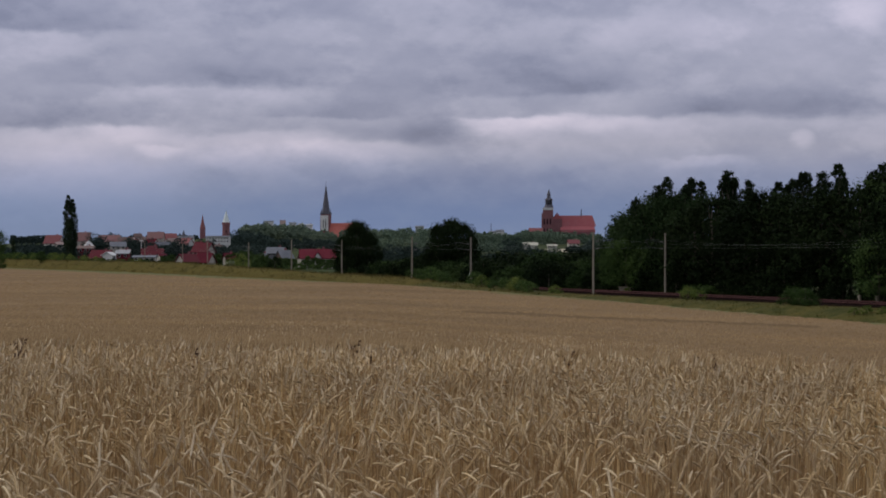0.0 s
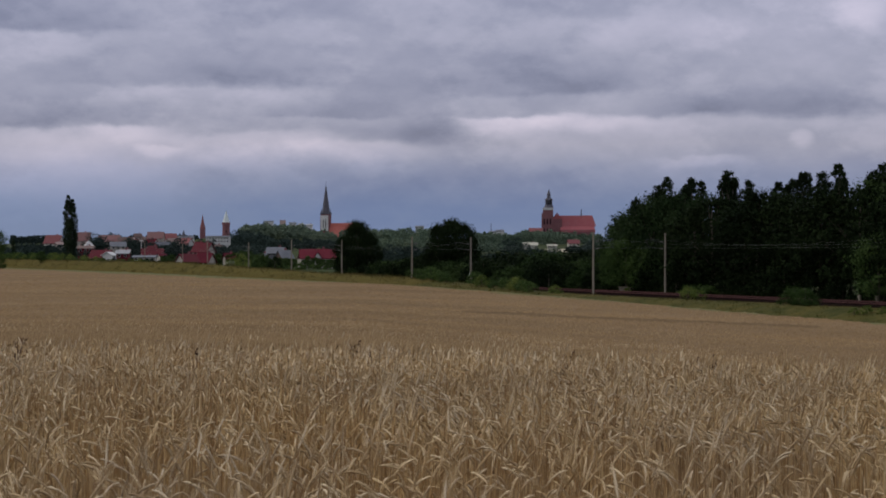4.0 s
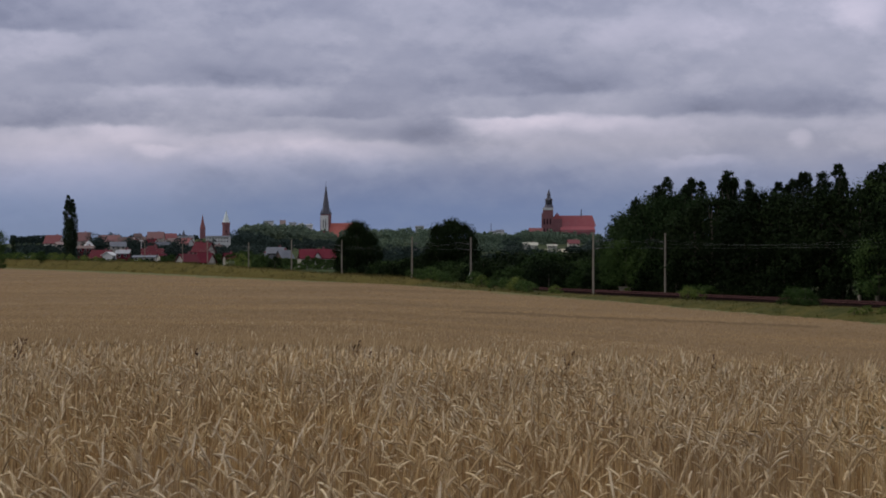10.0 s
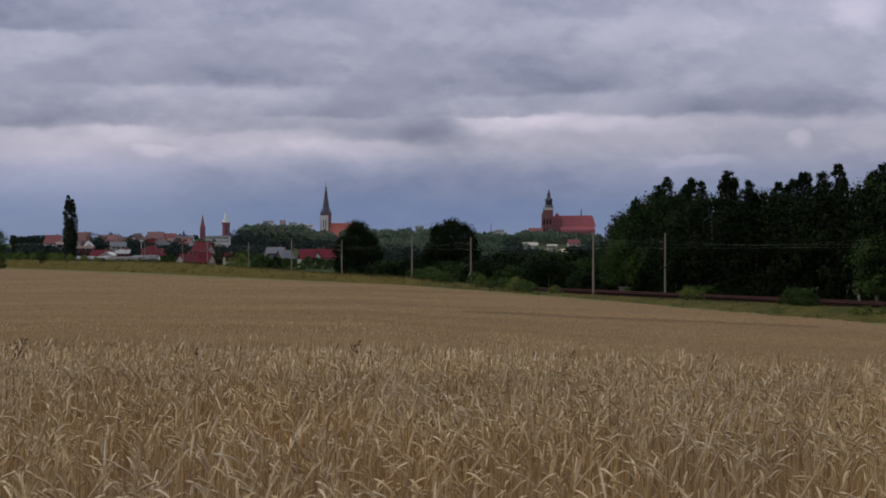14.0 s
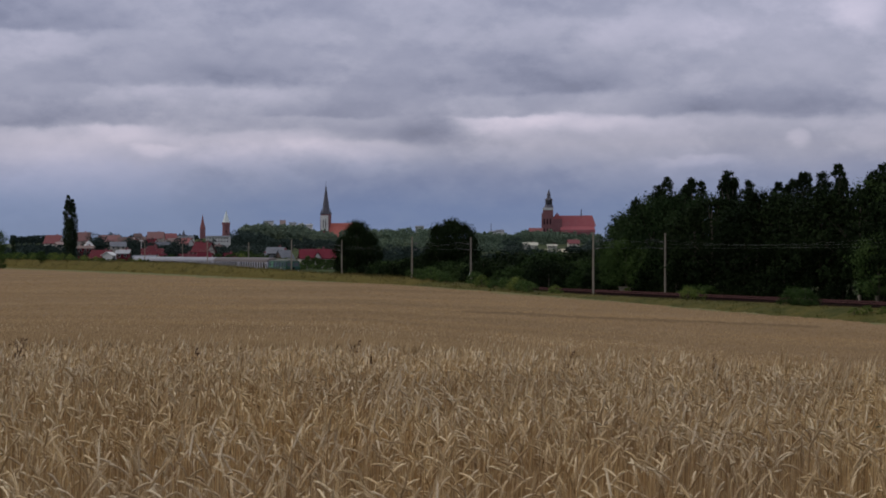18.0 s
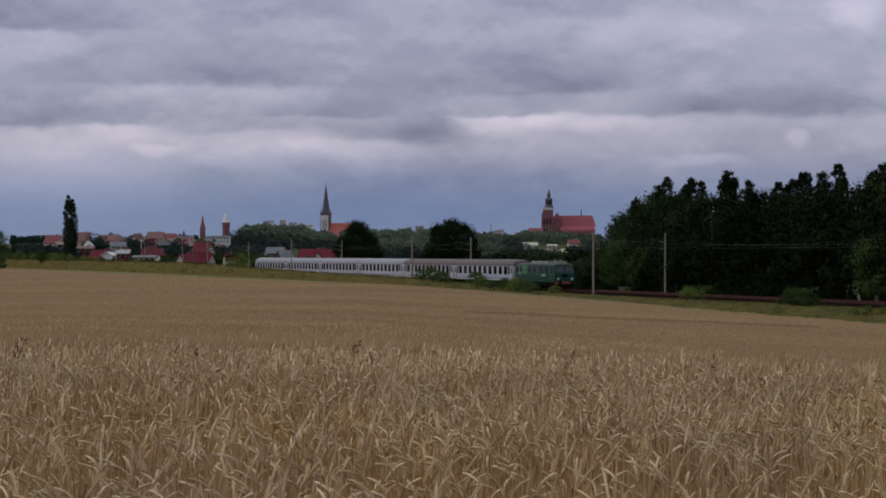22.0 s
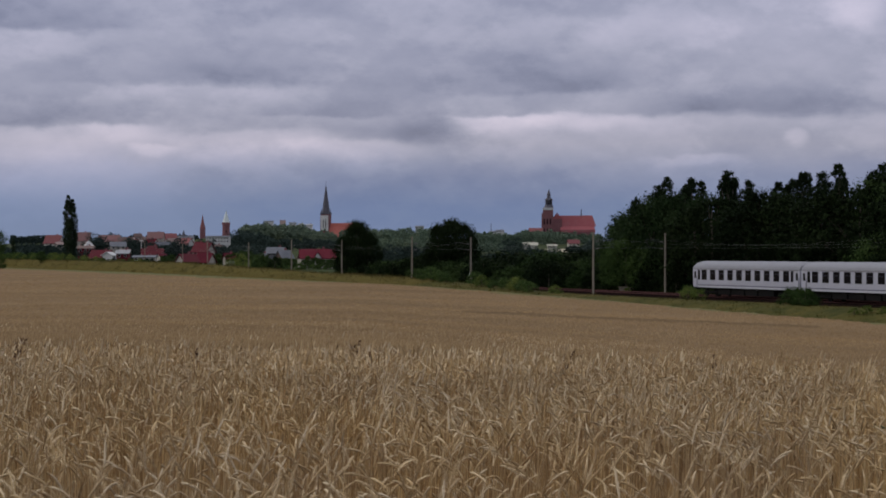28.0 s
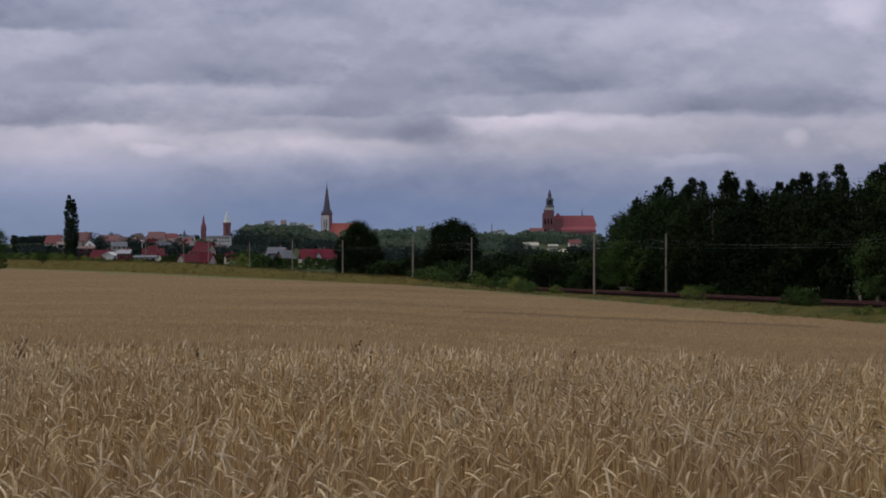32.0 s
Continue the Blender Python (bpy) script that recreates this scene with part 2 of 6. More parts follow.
M_RED = material("red_roof_tiles", [(0.095, 0.014, 0.024), (0.145, 0.022, 0.034), (0.125, 0.034, 0.040)], 0.3, 4, 0.8, 0.3, obj=0.5, spec=0.08)
M_ORANGE = material("orange_clay_tiles", [(0.44, 0.125, 0.10), (0.52, 0.17, 0.13), (0.46, 0.18, 0.15)], 0.2, 3, 0.75, 0.3, obj=0.4)
M_TILE = material("faded_clay_tiles", [(0.20, 0.068, 0.070), (0.27, 0.098, 0.096), (0.22, 0.115, 0.11)], 0.3, 3, 0.8, 0.3, obj=0.6)
M_BROWN_ROOF = material("weathered_roof", [(0.14, 0.09, 0.08), (0.22, 0.15, 0.13), (0.30, 0.22, 0.2)], 0.3, 4, 0.8, 0.3, obj=0.5)
M_GREY_ROOF = material("grey_sheet_roof", [(0.10, 0.106, 0.12), (0.18, 0.188, 0.21)], 0.3, 4, 0.6, 0.2, obj=0.4)
M_PALE_ROOF = material("pale_sheet_roof", [(0.30, 0.30, 0.32), (0.42, 0.42, 0.43)], 0.3, 4, 0.6, 0.1)
M_WHITE = material("white_render", [(0.52, 0.51, 0.50), (0.70, 0.69, 0.67)], 0.4, 6, 0.85, 0.1, obj=0.3)
M_CREAM = material("cream_render", [(0.40, 0.37, 0.33), (0.56, 0.52, 0.46)], 0.4, 6, 0.85, 0.1, obj=0.4)
M_STRAW_WALL = material("pale_render", [(0.44, 0.42, 0.33), (0.56, 0.53, 0.43)], 0.4, 6, 0.85, 0.1, obj=0.3)
# brick and crimson tiles: shifted pinker and purpler by painted distance haze
M_BRICK_HAZED = material("red_brick_hazed", [(0.17, 0.074, 0.082), (0.235, 0.104, 0.112), (0.28, 0.14, 0.148)], 0.08, 1.5, 0.85, 0.3)
M_CRIMSON_HAZED = material("crimson_clay_tiles_hazed", [(0.28, 0.075, 0.085), (0.36, 0.10, 0.108), (0.32, 0.122, 0.13)], 0.08, 1.0, 0.8, 0.3)
# slate lightened by the same haze, put into its colour
M_SLATE_HAZED = material("slate", [(0.075, 0.072, 0.092), (0.13, 0.125, 0.15)], 0.2, 2, 0.6, 0.2)
M_COPPER = material("pale_copper", [(0.62, 0.69, 0.68), (0.76, 0.82, 0.80)], 0.3, 3, 0.55, 0.1)
M_PANE = glass("dark_pane", (0.004, 0.005, 0.008))
M_SCREEN = glass("windscreen_glass", (0.03, 0.04, 0.05), 0.1)
M_SCREEN.node_tree.nodes["Principled BSDF"].inputs["Specular IOR Level"].default_value = 0.6
M_STEEL = material("rail_steel", [(0.095, 0.043, 0.042), (0.16, 0.085, 0.078)], 0.6, 8, 0.8, 0.1, spec=0.0)
M_BALLAST = material("ballast", [(0.008, 0.005, 0.0045), (0.017, 0.010, 0.009), (0.032, 0.020, 0.018)], 1.2, 14, 1.0, 0.9, spec=0.0)
M_SLEEPER = material("tarred_sleeper", [(0.014, 0.010, 0.009), (0.028, 0.021, 0.018)], 1, 12, 1.0, 0.2, spec=0.0)
M_CONCRETE = material("mast_concrete", [(0.20, 0.17, 0.135), (0.32, 0.275, 0.215)], 1.2, 20, 0.9, 0.2)
M_LINE_WIRE = material("overhead_copper", [(0.12, 0.135, 0.12), (0.22, 0.24, 0.22)], 1, 10, 0.6, 0, metal=0.2)
M_WIRE = material("wire", [(0.035, 0.04, 0.04), (0.07, 0.075, 0.075)], 1, 10, 0.6, 0, metal=0.4)
M_INSUL = material("insulator", [(0.10, 0.09, 0.08), (0.16, 0.15, 0.14)], 3, 20, 0.4, 0)
M_COACH = material("coach_white_paint", [(0.40, 0.395, 0.45), (0.51, 0.505, 0.57)], 0.5, 7, 0.45, 0.05, stretch=(0.3, 1, 2), obj=0.2, spec=0.4)
M_SKIRT = material("coach_skirt_paint", [(0.50, 0.50, 0.54), (0.62, 0.62, 0.66)], 0.5, 7, 0.45, 0.05, stretch=(0.3, 1, 2), spec=0.4)
M_COACH_BAND = material("coach_lavender_band", [(0.36, 0.36, 0.48), (0.45, 0.45, 0.58)], 0.5, 7, 0.45, 0.05, stretch=(0.3, 1, 2), spec=0.5)
M_COACH_ROOF = material("coach_roof_silver", [(0.26, 0.26, 0.285), (0.35, 0.35, 0.375)], 0.5, 6, 0.55, 0.1, stretch=(0.3, 1, 2))
M_COACH_ROOF_OLD = material("coach_roof_sooty", [(0.115, 0.096, 0.092), (0.175, 0.15, 0.145)], 0.5, 6, 0.7, 0.1, stretch=(0.3, 1, 2))
M_UNDER = material("underframe", [(0.008, 0.009, 0.009), (0.022, 0.02, 0.019)], 1, 9, 0.9, 0.2, spec=0.04)
M_LINE = material("dark_stripe", [(0.05, 0.05, 0.08), (0.09, 0.09, 0.13)], 1, 9, 0.5, 0)
M_LOCO = material("loco_green_paint", [(0.005, 0.044, 0.017), (0.010, 0.062, 0.025)], 0.5, 7, 0.45, 0.05, spec=0.25)
M_LOCO_LOW = material("loco_teal_paint", [(0.006, 0.040, 0.025), (0.010, 0.056, 0.035)], 0.5, 7, 0.45, 0.05, spec=0.25)
M_LOCO_LIGHT = material("loco_light_green_paint", [(0.03, 0.14, 0.055), (0.045, 0.19, 0.08)], 0.5, 7, 0.4, 0.05, spec=0.5)
M_LOCO_FACE = material("loco_face_paint", [(0.014, 0.058, 0.042), (0.024, 0.080, 0.058)], 0.5, 7, 0.45, 0.05, spec=0.25)
M_LOCO_ROOF = material("loco_roof", [(0.045, 0.06, 0.045), (0.09, 0.105, 0.085)], 0.6, 8, 0.6, 0.1)
M_ROOF_GEAR = material("roof_gear_paint", [(0.20, 0.21, 0.17), (0.32, 0.32, 0.27)], 1, 9, 0.7, 0.1)
M_BUFFER = material("red_buffer_beam", [(0.24, 0.05, 0.05), (0.36, 0.10, 0.09)], 1, 8, 0.5, 0.05)
M_SIGN = material("pale_letters", [(0.6, 0.62, 0.6), (0.7, 0.72, 0.7)], 1, 8, 0.5, 0)


def make_glow():
    m = bpy.data.materials.new("cloud_backdrop")
    m.use_nodes = True
    nt = m.node_tree
    nt.nodes.clear()
    co = nt.nodes.new("ShaderNodeTexCoord")
    em = nt.nodes.new("ShaderNodeEmission")
    nt.links.new(cloud_cover(nt, co.outputs["Object"]), em.inputs[0])
    out = nt.nodes.new("ShaderNodeOutputMaterial")
    nt.links.new(em.outputs[0], out.inputs[0])
    m.cycles.emission_sampling = "NONE"
    return m


M_CLOUD = make_glow()
M_LAMP = glass("headlamp_glass", (0.8, 0.79, 0.75), 0.15)


# ---- mesh helpers ----
def fast_mesh(name, verts, quads, mat, smooth=False):
    """A mesh of quads (or triangles) from numpy arrays."""
    verts, quads = np.asarray(verts, np.float32), np.asarray(quads, np.int32)
    k = quads.shape[1]
    me = bpy.data.meshes.new(name)
    me.vertices.add(len(verts))
    me.vertices.foreach_set("co", verts.ravel())
    me.loops.add(quads.size)
    me.loops.foreach_set("vertex_index", quads.ravel())
    me.polygons.add(len(quads))
    me.polygons.foreach_set("loop_start", np.arange(0, quads.size, k, dtype=np.int32))
    for m in (mat if isinstance(mat, (list, tuple)) else [mat]):
        me.materials.append(m)
    if smooth:
        me.polygons.foreach_set("use_smooth", np.ones(len(quads), bool))
    me.update(calc_edges=True)
    return me


def part(name, bm, mat, parent, label=""):
    me = bpy.data.meshes.new(name)
    bm.to_mesh(me)
    bm.free()
    me.materials.append(mat)
    return link(name, me, parent, label)


def link(name, me, parent=None, label=""):
    ob = new(name, me)
    if parent is not None:
        ob.parent = parent
    if label:
        ob["label"] = label
    return ob


def box(bm, x0, x1, y0, y1, z0, z1, bevel=0.0):
    r = bmesh.ops.create_cube(bm, size=1.0, matrix=Matrix.LocRotScale(((x0 + x1) / 2, (y0 + y1) / 2, (z0 + z1) / 2), None, (x1 - x0, y1 - y0, z1 - z0)))
    if bevel:
        edges = list({e for v in r["verts"] for e in v.link_edges})
        bmesh.ops.bevel(bm, geom=edges, offset=bevel, segments=1, affect="EDGES")
    return r


def rod(bm, a, b, r0, r1=None, n=8):
    a, b = Vector(a), Vector(b)
    m = Matrix.Translation((a + b) / 2) @ (b - a).to_track_quat("Z", "Y").to_matrix().to_4x4()
    bmesh.ops.create_cone(bm, cap_ends=True, segments=n, radius1=r0, radius2=r0 if r1 is None else r1, depth=(b - a).length, matrix=m)


def boxed(name, dims, mat, parent, label="", bevel=0.0):
    bm = bmesh.new()
    box(bm, *dims, bevel)
    return part(name, bm, mat, parent, label)


def smoothstep(a, b, x):
    t = np.clip((np.asarray(x, float) - a) / (b - a), 0, 1)
    return t * t * (3 - 2 * t)


# ---- the plan: the railway runs straight past; s along it (towards the camera), w across it (towards the camera) ----
TH = 1.226
CT, ST = math.cos(TH), math.sin(TH)
LX, LY = -5.344, 322.7
RAIL = -3.25
EDGE = 14.0
AT_EYE = LX * ST + LY * CT
SLOPE_AT = (0, 0.05, 0.075, 0.10, 0.14, 0.18, 0.25, 0.385, 0.566, 0.8, 1)
SLOPE = (0, 0.02, 0.055, 0.11, 0.185, 0.25, 0.345, 0.51, 0.70, 0.88, 1)


def track(x, y):
    dx, dy = x - LX, y - LY
    return dx * CT - dy * ST, -(dx * ST + dy * CT)


def place(s, w):
    return LX + s * CT - w * ST, LY - s * ST - w * CT


EDGE_AT = (-760, -414, -190, -70, 40, 58, 87, 104, 125, 148, 164, 280)
EDGE_TOP = (-4.1, -3.40, -2.89, -2.84, -2.84, -2.99, -3.27, -3.46, -3.76, -4.06, -4.22, -5.0)


def field_top(s):
    """Height of the wheat along the far edge of the field."""
    return np.interp(s, EDGE_AT, EDGE_TOP)


def lane(x, y):
    """Distance from the trodden lane that crosses the far crop."""
    k = np.clip((np.asarray(x) - 3.0) / 23.5, 0, 1)
    return np.hypot(x - 3.0 - 23.5 * k, (y - 149.0 - 1.0 * k) * 0.45)


def hash_noise(x, y, scale, seed=0):
    """Smooth value noise on numpy arrays."""
    x, y = np.asarray(x, float) / scale + 37.1 * seed, np.asarray(y, float) / scale + 11.7 * seed
    xi, yi = np.floor(x), np.floor(y)
    fx, fy = x - xi, y - yi
    fx, fy = fx * fx * (3 - 2 * fx), fy * fy * (3 - 2 * fy)

    def h(a, b):
        v = np.sin(a * 127.1 + b * 311.7 + seed * 7.3) * 43758.5453
        return v - np.floor(v)
    return (h(xi, yi) * (1 - fx) + h(xi + 1, yi) * fx) * (1 - fy) + (h(xi, yi + 1) * (1 - fx) + h(xi + 1, yi + 1) * fx) * fy - 0.5


def ground_z(x, y):
    x, y = np.asarray(x, float), np.asarray(y, float)
    d = np.hypot(x, y)
    s, w = track(x, y)
    plain = field_top(s) - 0.85
    near = -0.20 * np.tanh(x / 14.0)
    # the field falls from the camera's rise over a soft brow to its far edge
    even = np.minimum(1.0, d / 300.0) * (w > EDGE)
    fall = even + np.maximum(0, (AT_EYE - w) / (AT_EYE - EDGE) - even) * smoothstep(6, 65, d)
    t = np.interp(fall, SLOPE_AT, SLOPE)
    field = near * (1 - t) + plain * t
    # the bank beside the line: high on the left, where the line runs in a shallow cutting
    bank = -2.05 + 1.6 * smoothstep(-10, 180, -s) - 1.4 * smoothstep(0, 80, s)
    verge = np.where(w > 6.5, bank + (field - bank) * smoothstep(6.5, EDGE, w), bank + (RAIL - 0.75 - bank) * smoothstep(3.4, 1.7, w))
    z = np.where(w > EDGE, field, verge)
    beyond = RAIL - 0.75 + 0.9 * smoothstep(6, 60, -9.5 - w + 6)
    hills = 9 * np.exp(-(((x + 185) / 210) ** 2 + ((y - 2250) / 330) ** 2)) + 14 * smoothstep(600, 2300, d) + 14 * np.exp(-(((x - 80) / 400) ** 2 + ((y - 3300) / 500) ** 2))
    back = beyond + hills
    z = np.where(w < -9.0, back, np.where(w < 1.7, RAIL - 0.75, z))
    return z + 0.06 * hash_noise(x, y, 3.0, 1) * smoothstep(30, 120, d)


def gz(x, y):
    return float(ground_z(x, y))


# ---- ground: one sheet to the horizon ----
def build_ground():
    ang = np.concatenate([np.arange(-16, 16.01, 0.2), np.arange(20, 340, 5.0)])
    ang = np.radians(ang)
    rad = np.concatenate([[0.0], np.geomspace(1.0, 150.0, 200), np.arange(150.8, 330.0, 0.8), np.geomspace(331.0, 760.0, 260), np.geomspace(770.0, 4950.0, 110)])
    A, R = np.meshgrid(ang, rad)
    X, Y = R * np.sin(A), R * np.cos(A)
    Z = ground_z(X, Y)
    n, m = A.shape
    i, j = np.meshgrid(np.arange(n - 1), np.arange(m), indexing="ij")
    j2 = (j + 1) % m
    quads = np.stack([i * m + j, i * m + j2, (i + 1) * m + j2, (i + 1) * m + j], -1).reshape(-1, 4)[:, ::-1]
    me = fast_mesh("ground", np.stack([X, Y, Z], -1).reshape(-1, 3), quads, M_SOIL, True)
    # rough grass beside the line has its own surface
    me.materials.append(M_TALL)
    me.materials.append(M_MEADOW)
    me.materials.append(M_GRASS)
    c = me.vertices
    co = np.empty(len(c) * 3, np.float32)
    c.foreach_get("co", co)
    co = co.reshape(-1, 3)
    mid = co[quads].mean(1)
    s, w = track(mid[:, 0], mid[:, 1])
    me.polygons.foreach_set("material_index", ((w < EDGE + 0.5).astype(np.int32) + (w < -9.5) + 2 * ((w > 1.7) & (w < EDGE + 0.5) & (s > 30))))
    tagged(new("ground", me), "field soil and rough dry grass reaching to the town", "ground", kind="structure")


build_ground()


def build_backdrop():
    az, el = np.radians(np.arange(-32, 32.1, 2.0)), np.radians(np.arange(-1.6, 22.1, 1.0))
    A, E = np.meshgrid(az, el)
    R = 4800.0
    v = np.stack([R * np.cos(E) * np.sin(A), R * np.cos(E) * np.cos(A), R * np.sin(E)], -1).reshape(-1, 3)
    n, m = A.shape
    i, j = np.meshgrid(np.arange(n - 1), np.arange(m - 1), indexing="ij")
    q = np.stack([i * m + j, i * m + j + 1, (i + 1) * m + j + 1, (i + 1) * m + j], -1).reshape(-1, 4)
    ob = new("backdrop", fast_mesh("backdrop", v, q, M_CLOUD, True))
    ob.location = EYE
    return tagged(ob, "lilac grey layered clouds over a slate blue horizon", "sky", kind="structure")


BACKDROP = build_backdrop()


# ---- wheat ----
def far_wheat():
    """The wheat farther down the slope: the closed top of the crop, with ragged ears and a standing edge."""
    ang = np.radians(np.concatenate([np.arange(-78, -17, 1.0), np.arange(-17, 17.01, 0.085), np.arange(18, 79, 1.0)]))
    inner = np.where(np.abs(ang) < radians(15.5), 29.0, 6.0)
    dx, dy = np.sin(ang), np.cos(ang)
    # distance at which each bearing leaves the field
    den = -(dx * ST + dy * CT)
    w0 = -((0 - LX) * ST + (0 - LY) * CT)
    dist = np.where(den < -0.02, (w0 - EDGE) / -den, 2000.0)
    dist = np.minimum(dist, 1100.0)
    rows = 270
    T = np.linspace(0, 1, rows)[:, None]
    R = inner * (dist[None, :] / inner) ** T
    X, Y = R * dx, R * dy
    Z = ground_z(X, Y) + 0.85
    rs = np.random.RandomState(4)
    Z = Z + rs.normal(0, 0.035, Z.shape) + 0.05 * hash_noise(X, Y, 5.0, 3) + 0.07 * hash_noise(X, Y, 1.3, 5)
    # a trodden lane through the crop
    Z = Z - 0.05 * np.exp(-(lane(X, Y) / 2.0) ** 2)
    v = np.stack([X, Y, Z], -1)
    low = v[-1].copy()
    low[:, 2] = ground_z(low[:, 0], low[:, 1]) - 0.05
    low[:, 1] += 0.3
    v = np.concatenate([v, low[None]], 0)
    n, m = v.shape[:2]
    i, j = np.meshgrid(np.arange(n - 1), np.arange(m - 1), indexing="ij")
    q = np.stack([i * m + j, i * m + j + 1, (i + 1) * m + j + 1, (i + 1) * m + j], -1).reshape(-1, 4)
    me = fast_mesh("wheat_field", v.reshape(-1, 3), q, [M_CANOPY_SHADED, M_TRODDEN, M_UNRIPE], True)
    c = v.reshape(-1, 3)[q].mean(1)
    s, w = track(c[:, 0], c[:, 1])
    green = (w + 5.0 * hash_noise(c[:, 0], c[:, 1], 9.0, 9) < EDGE + 6.5 * smoothstep(-30, 60, -s) + 1.5) & (c[:, 1] > 100)
    me.polygons.foreach_set("material_index", 2 * green + (lane(c[:, 0], c[:, 1]) + 0.8 * hash_noise(c[:, 0], c[:, 1], 1.6, 8) < 2.2).astype(np.int32))
    return me


def wheat_clump(seed, side, count, fine):
    """A patch of standing wheat: bent straws with a leaf, and drooping ears (with awns where they are near)."""
    rs = np.random.RandomState(seed)
    V, Q, MI = [], [], []
    base = 0

    def ribbon(points, widths, turn, mat):
        nonlocal base
        points = np.array(points)
        side_v = np.array([math.cos(turn), math.sin(turn), 0.0])
        w = np.array(widths)[:, None] * side_v
        k = len(points)
        V.append(np.concatenate([points - w, points + w]))
        for a in range(k - 1):
            Q.append((base + a, base + a + 1, base + k + a + 1, base + k + a))
            MI.append(mat)
        base += 2 * k

    def tube(points, radii, sides, mat):
        nonlocal base
        points = np.array(points)
        k = len(points)
        ring = []
        for a in range(k):
            t = points[min(a + 1, k - 1)] - points[max(a - 1, 0)]
            t = t / (np.linalg.norm(t) + 1e-9)
            u = np.cross(t, (0.31, 0.9, 0.2))
            u = u / (np.linalg.norm(u) + 1e-9)
            b = np.cross(t, u)
            an = np.arange(sides) * 2 * math.pi / sides + (0.5 * a)
            ring.append(points[a] + radii[a] * (np.cos(an)[:, None] * u + np.sin(an)[:, None] * b))
        V.append(np.concatenate(ring))
        for a in range(k - 1):
            for c in range(sides):
                Q.append((base + a * sides + c, base + a * sides + (c + 1) % sides, base + (a + 1) * sides + (c + 1) % sides, base + (a + 1) * sides + c))
                MI.append(mat)
        base += k * sides

    up = np.array([0, 0, 1.0])
    for _ in range(count):
        x, y = (rs.rand(2) - 0.5) * side * 1.12
        eared = rs.rand() < (0.57, 0.42, 0.12)[fine]
        h = 0.85 + rs.normal(0, 0.045) if eared else (0.80, 0.79, 0.82)[fine] - (0.42, 0.42, 0.36)[fine] * rs.rand()
        proud = eared and rs.rand() < 0.3
        h *= 1 + 0.16 * (float(hash_noise(x + seed * 3.7, y, 0.3, 2)) - 0.15)
        lean = rs.rand() * 2 * math.pi
        # the wind has laid most heads over to one side
        way = np.array([math.cos(lean), math.sin(lean), 0]) * 0.9 + np.array([0.6, -0.1, 0])
        way = way / np.linalg.norm(way)
        bend = abs(rs.normal(0.025, 0.03))
        pts = [np.array([x, y, 0.12]), np.array([x, y, 0.5 * h]) + way * bend * 0.4, np.array([x, y, h]) + way * bend]
        turn = rs.rand() * math.pi
        if fine == 2:
            ribbon(pts, [0.0027, 0.0025, 0.0019], rs.normal(0, 0.5), 0)
        else:
            ribbon(pts[1:], [0.0034, 0.0026], rs.normal(0, 0.5), 0)
        # a withered leaf hanging close along the straw
        if rs.rand() < (0.3, 0.45, 0.6)[fine]:
            z0 = h * (0.45 + 0.42 * rs.rand())
            lw = rs.rand() * 2 * math.pi
            ld = np.array([math.cos(lw), math.sin(lw), 0])
            r = np.array([x, y, z0])
            ll = 0.07 + 0.09 * rs.rand()
            ribbon([r, r + ld * 0.012 + up * 0.015, r + ld * 0.024 - up * ll], [0.0016, 0.003, 0.0006], lw + 1.57, 0)
        # ear: some stand, most bow over and hang; the other straws are bare
        if not eared:
            continue
        if fine == 2:
            droop = 0.7 * rs.rand() if rs.rand() < 0.2 else 1.8 + 1.1 * rs.beta(1.5, 1.4)
        else:
            droop = 1.6 + 0.8 * rs.rand() if proud else 0.4 * rs.rand() if rs.rand() < 0.25 else 2.2 + 0.7 * rs.rand()
        length = (0.082, 0.088, 0.104)[fine] + rs.normal(0, 0.014)
        k = 8 if fine == 2 else 4 if fine == 1 else 3
        p, a0 = pts[-1].copy(), 0.1 + 0.2 * rs.rand()
        long_neck = (0.028, 0.032, 0.045)[fine] * (1.7 if proud and fine < 2 else 1.0)
        neck, bow = (3, 0.68) if fine == 2 or proud else (1, 0.75)
        chain = [p.copy()]
        for a in range(neck):
            ang = a0 + droop * bow * (a + 1) / neck
            p = p + (way * math.sin(ang) + up * math.cos(ang)) * long_neck / neck
            chain.append(p.copy())
        ribbon(chain, [0.0014 if fine == 2 else 0.0022] * len(chain), turn if fine == 2 else rs.normal(0, 0.5), 0)
        out = [p.copy()]
        for a in range(k - 1):
            ang = a0 + droop * (bow + (1 - bow) * (a + 1) / (k - 1))
            p = p + (way * math.sin(ang) + up * math.cos(ang)) * length / (k - 1)
            out.append(p.copy())
        if fine == 2:
            tube(out, [0.002, 0.0050, 0.0046, 0.0052, 0.0048, 0.0048, 0.0036, 0.001], 5, 1)
            # two ranks of plump spikelets, each a little askew, and awns that bristle past them
            flank = np.cross(out[-1] - out[0], rs.normal(0, 1, 3))
            flank = flank / (np.linalg.norm(flank) + 1e-9)
            for a in range(15):
                f = (k - 1) * (a + 0.2) / 15.6
                i = int(f)
                d = (out[i + 1] - out[i]) / (np.linalg.norm(out[i + 1] - out[i]) + 1e-9)
                hull = 1.0 - 0.35 * abs(2 * a / 14 - 0.8)
                off = flank * (0.0036 if a % 2 else -0.0036) * hull
                q0 = out[i] + (out[i + 1] - out[i]) * (f - i) + off * 0.4
                axis = d + off * 45 + rs.normal(0, 0.08, 3)
                ln = 0.0155 * hull
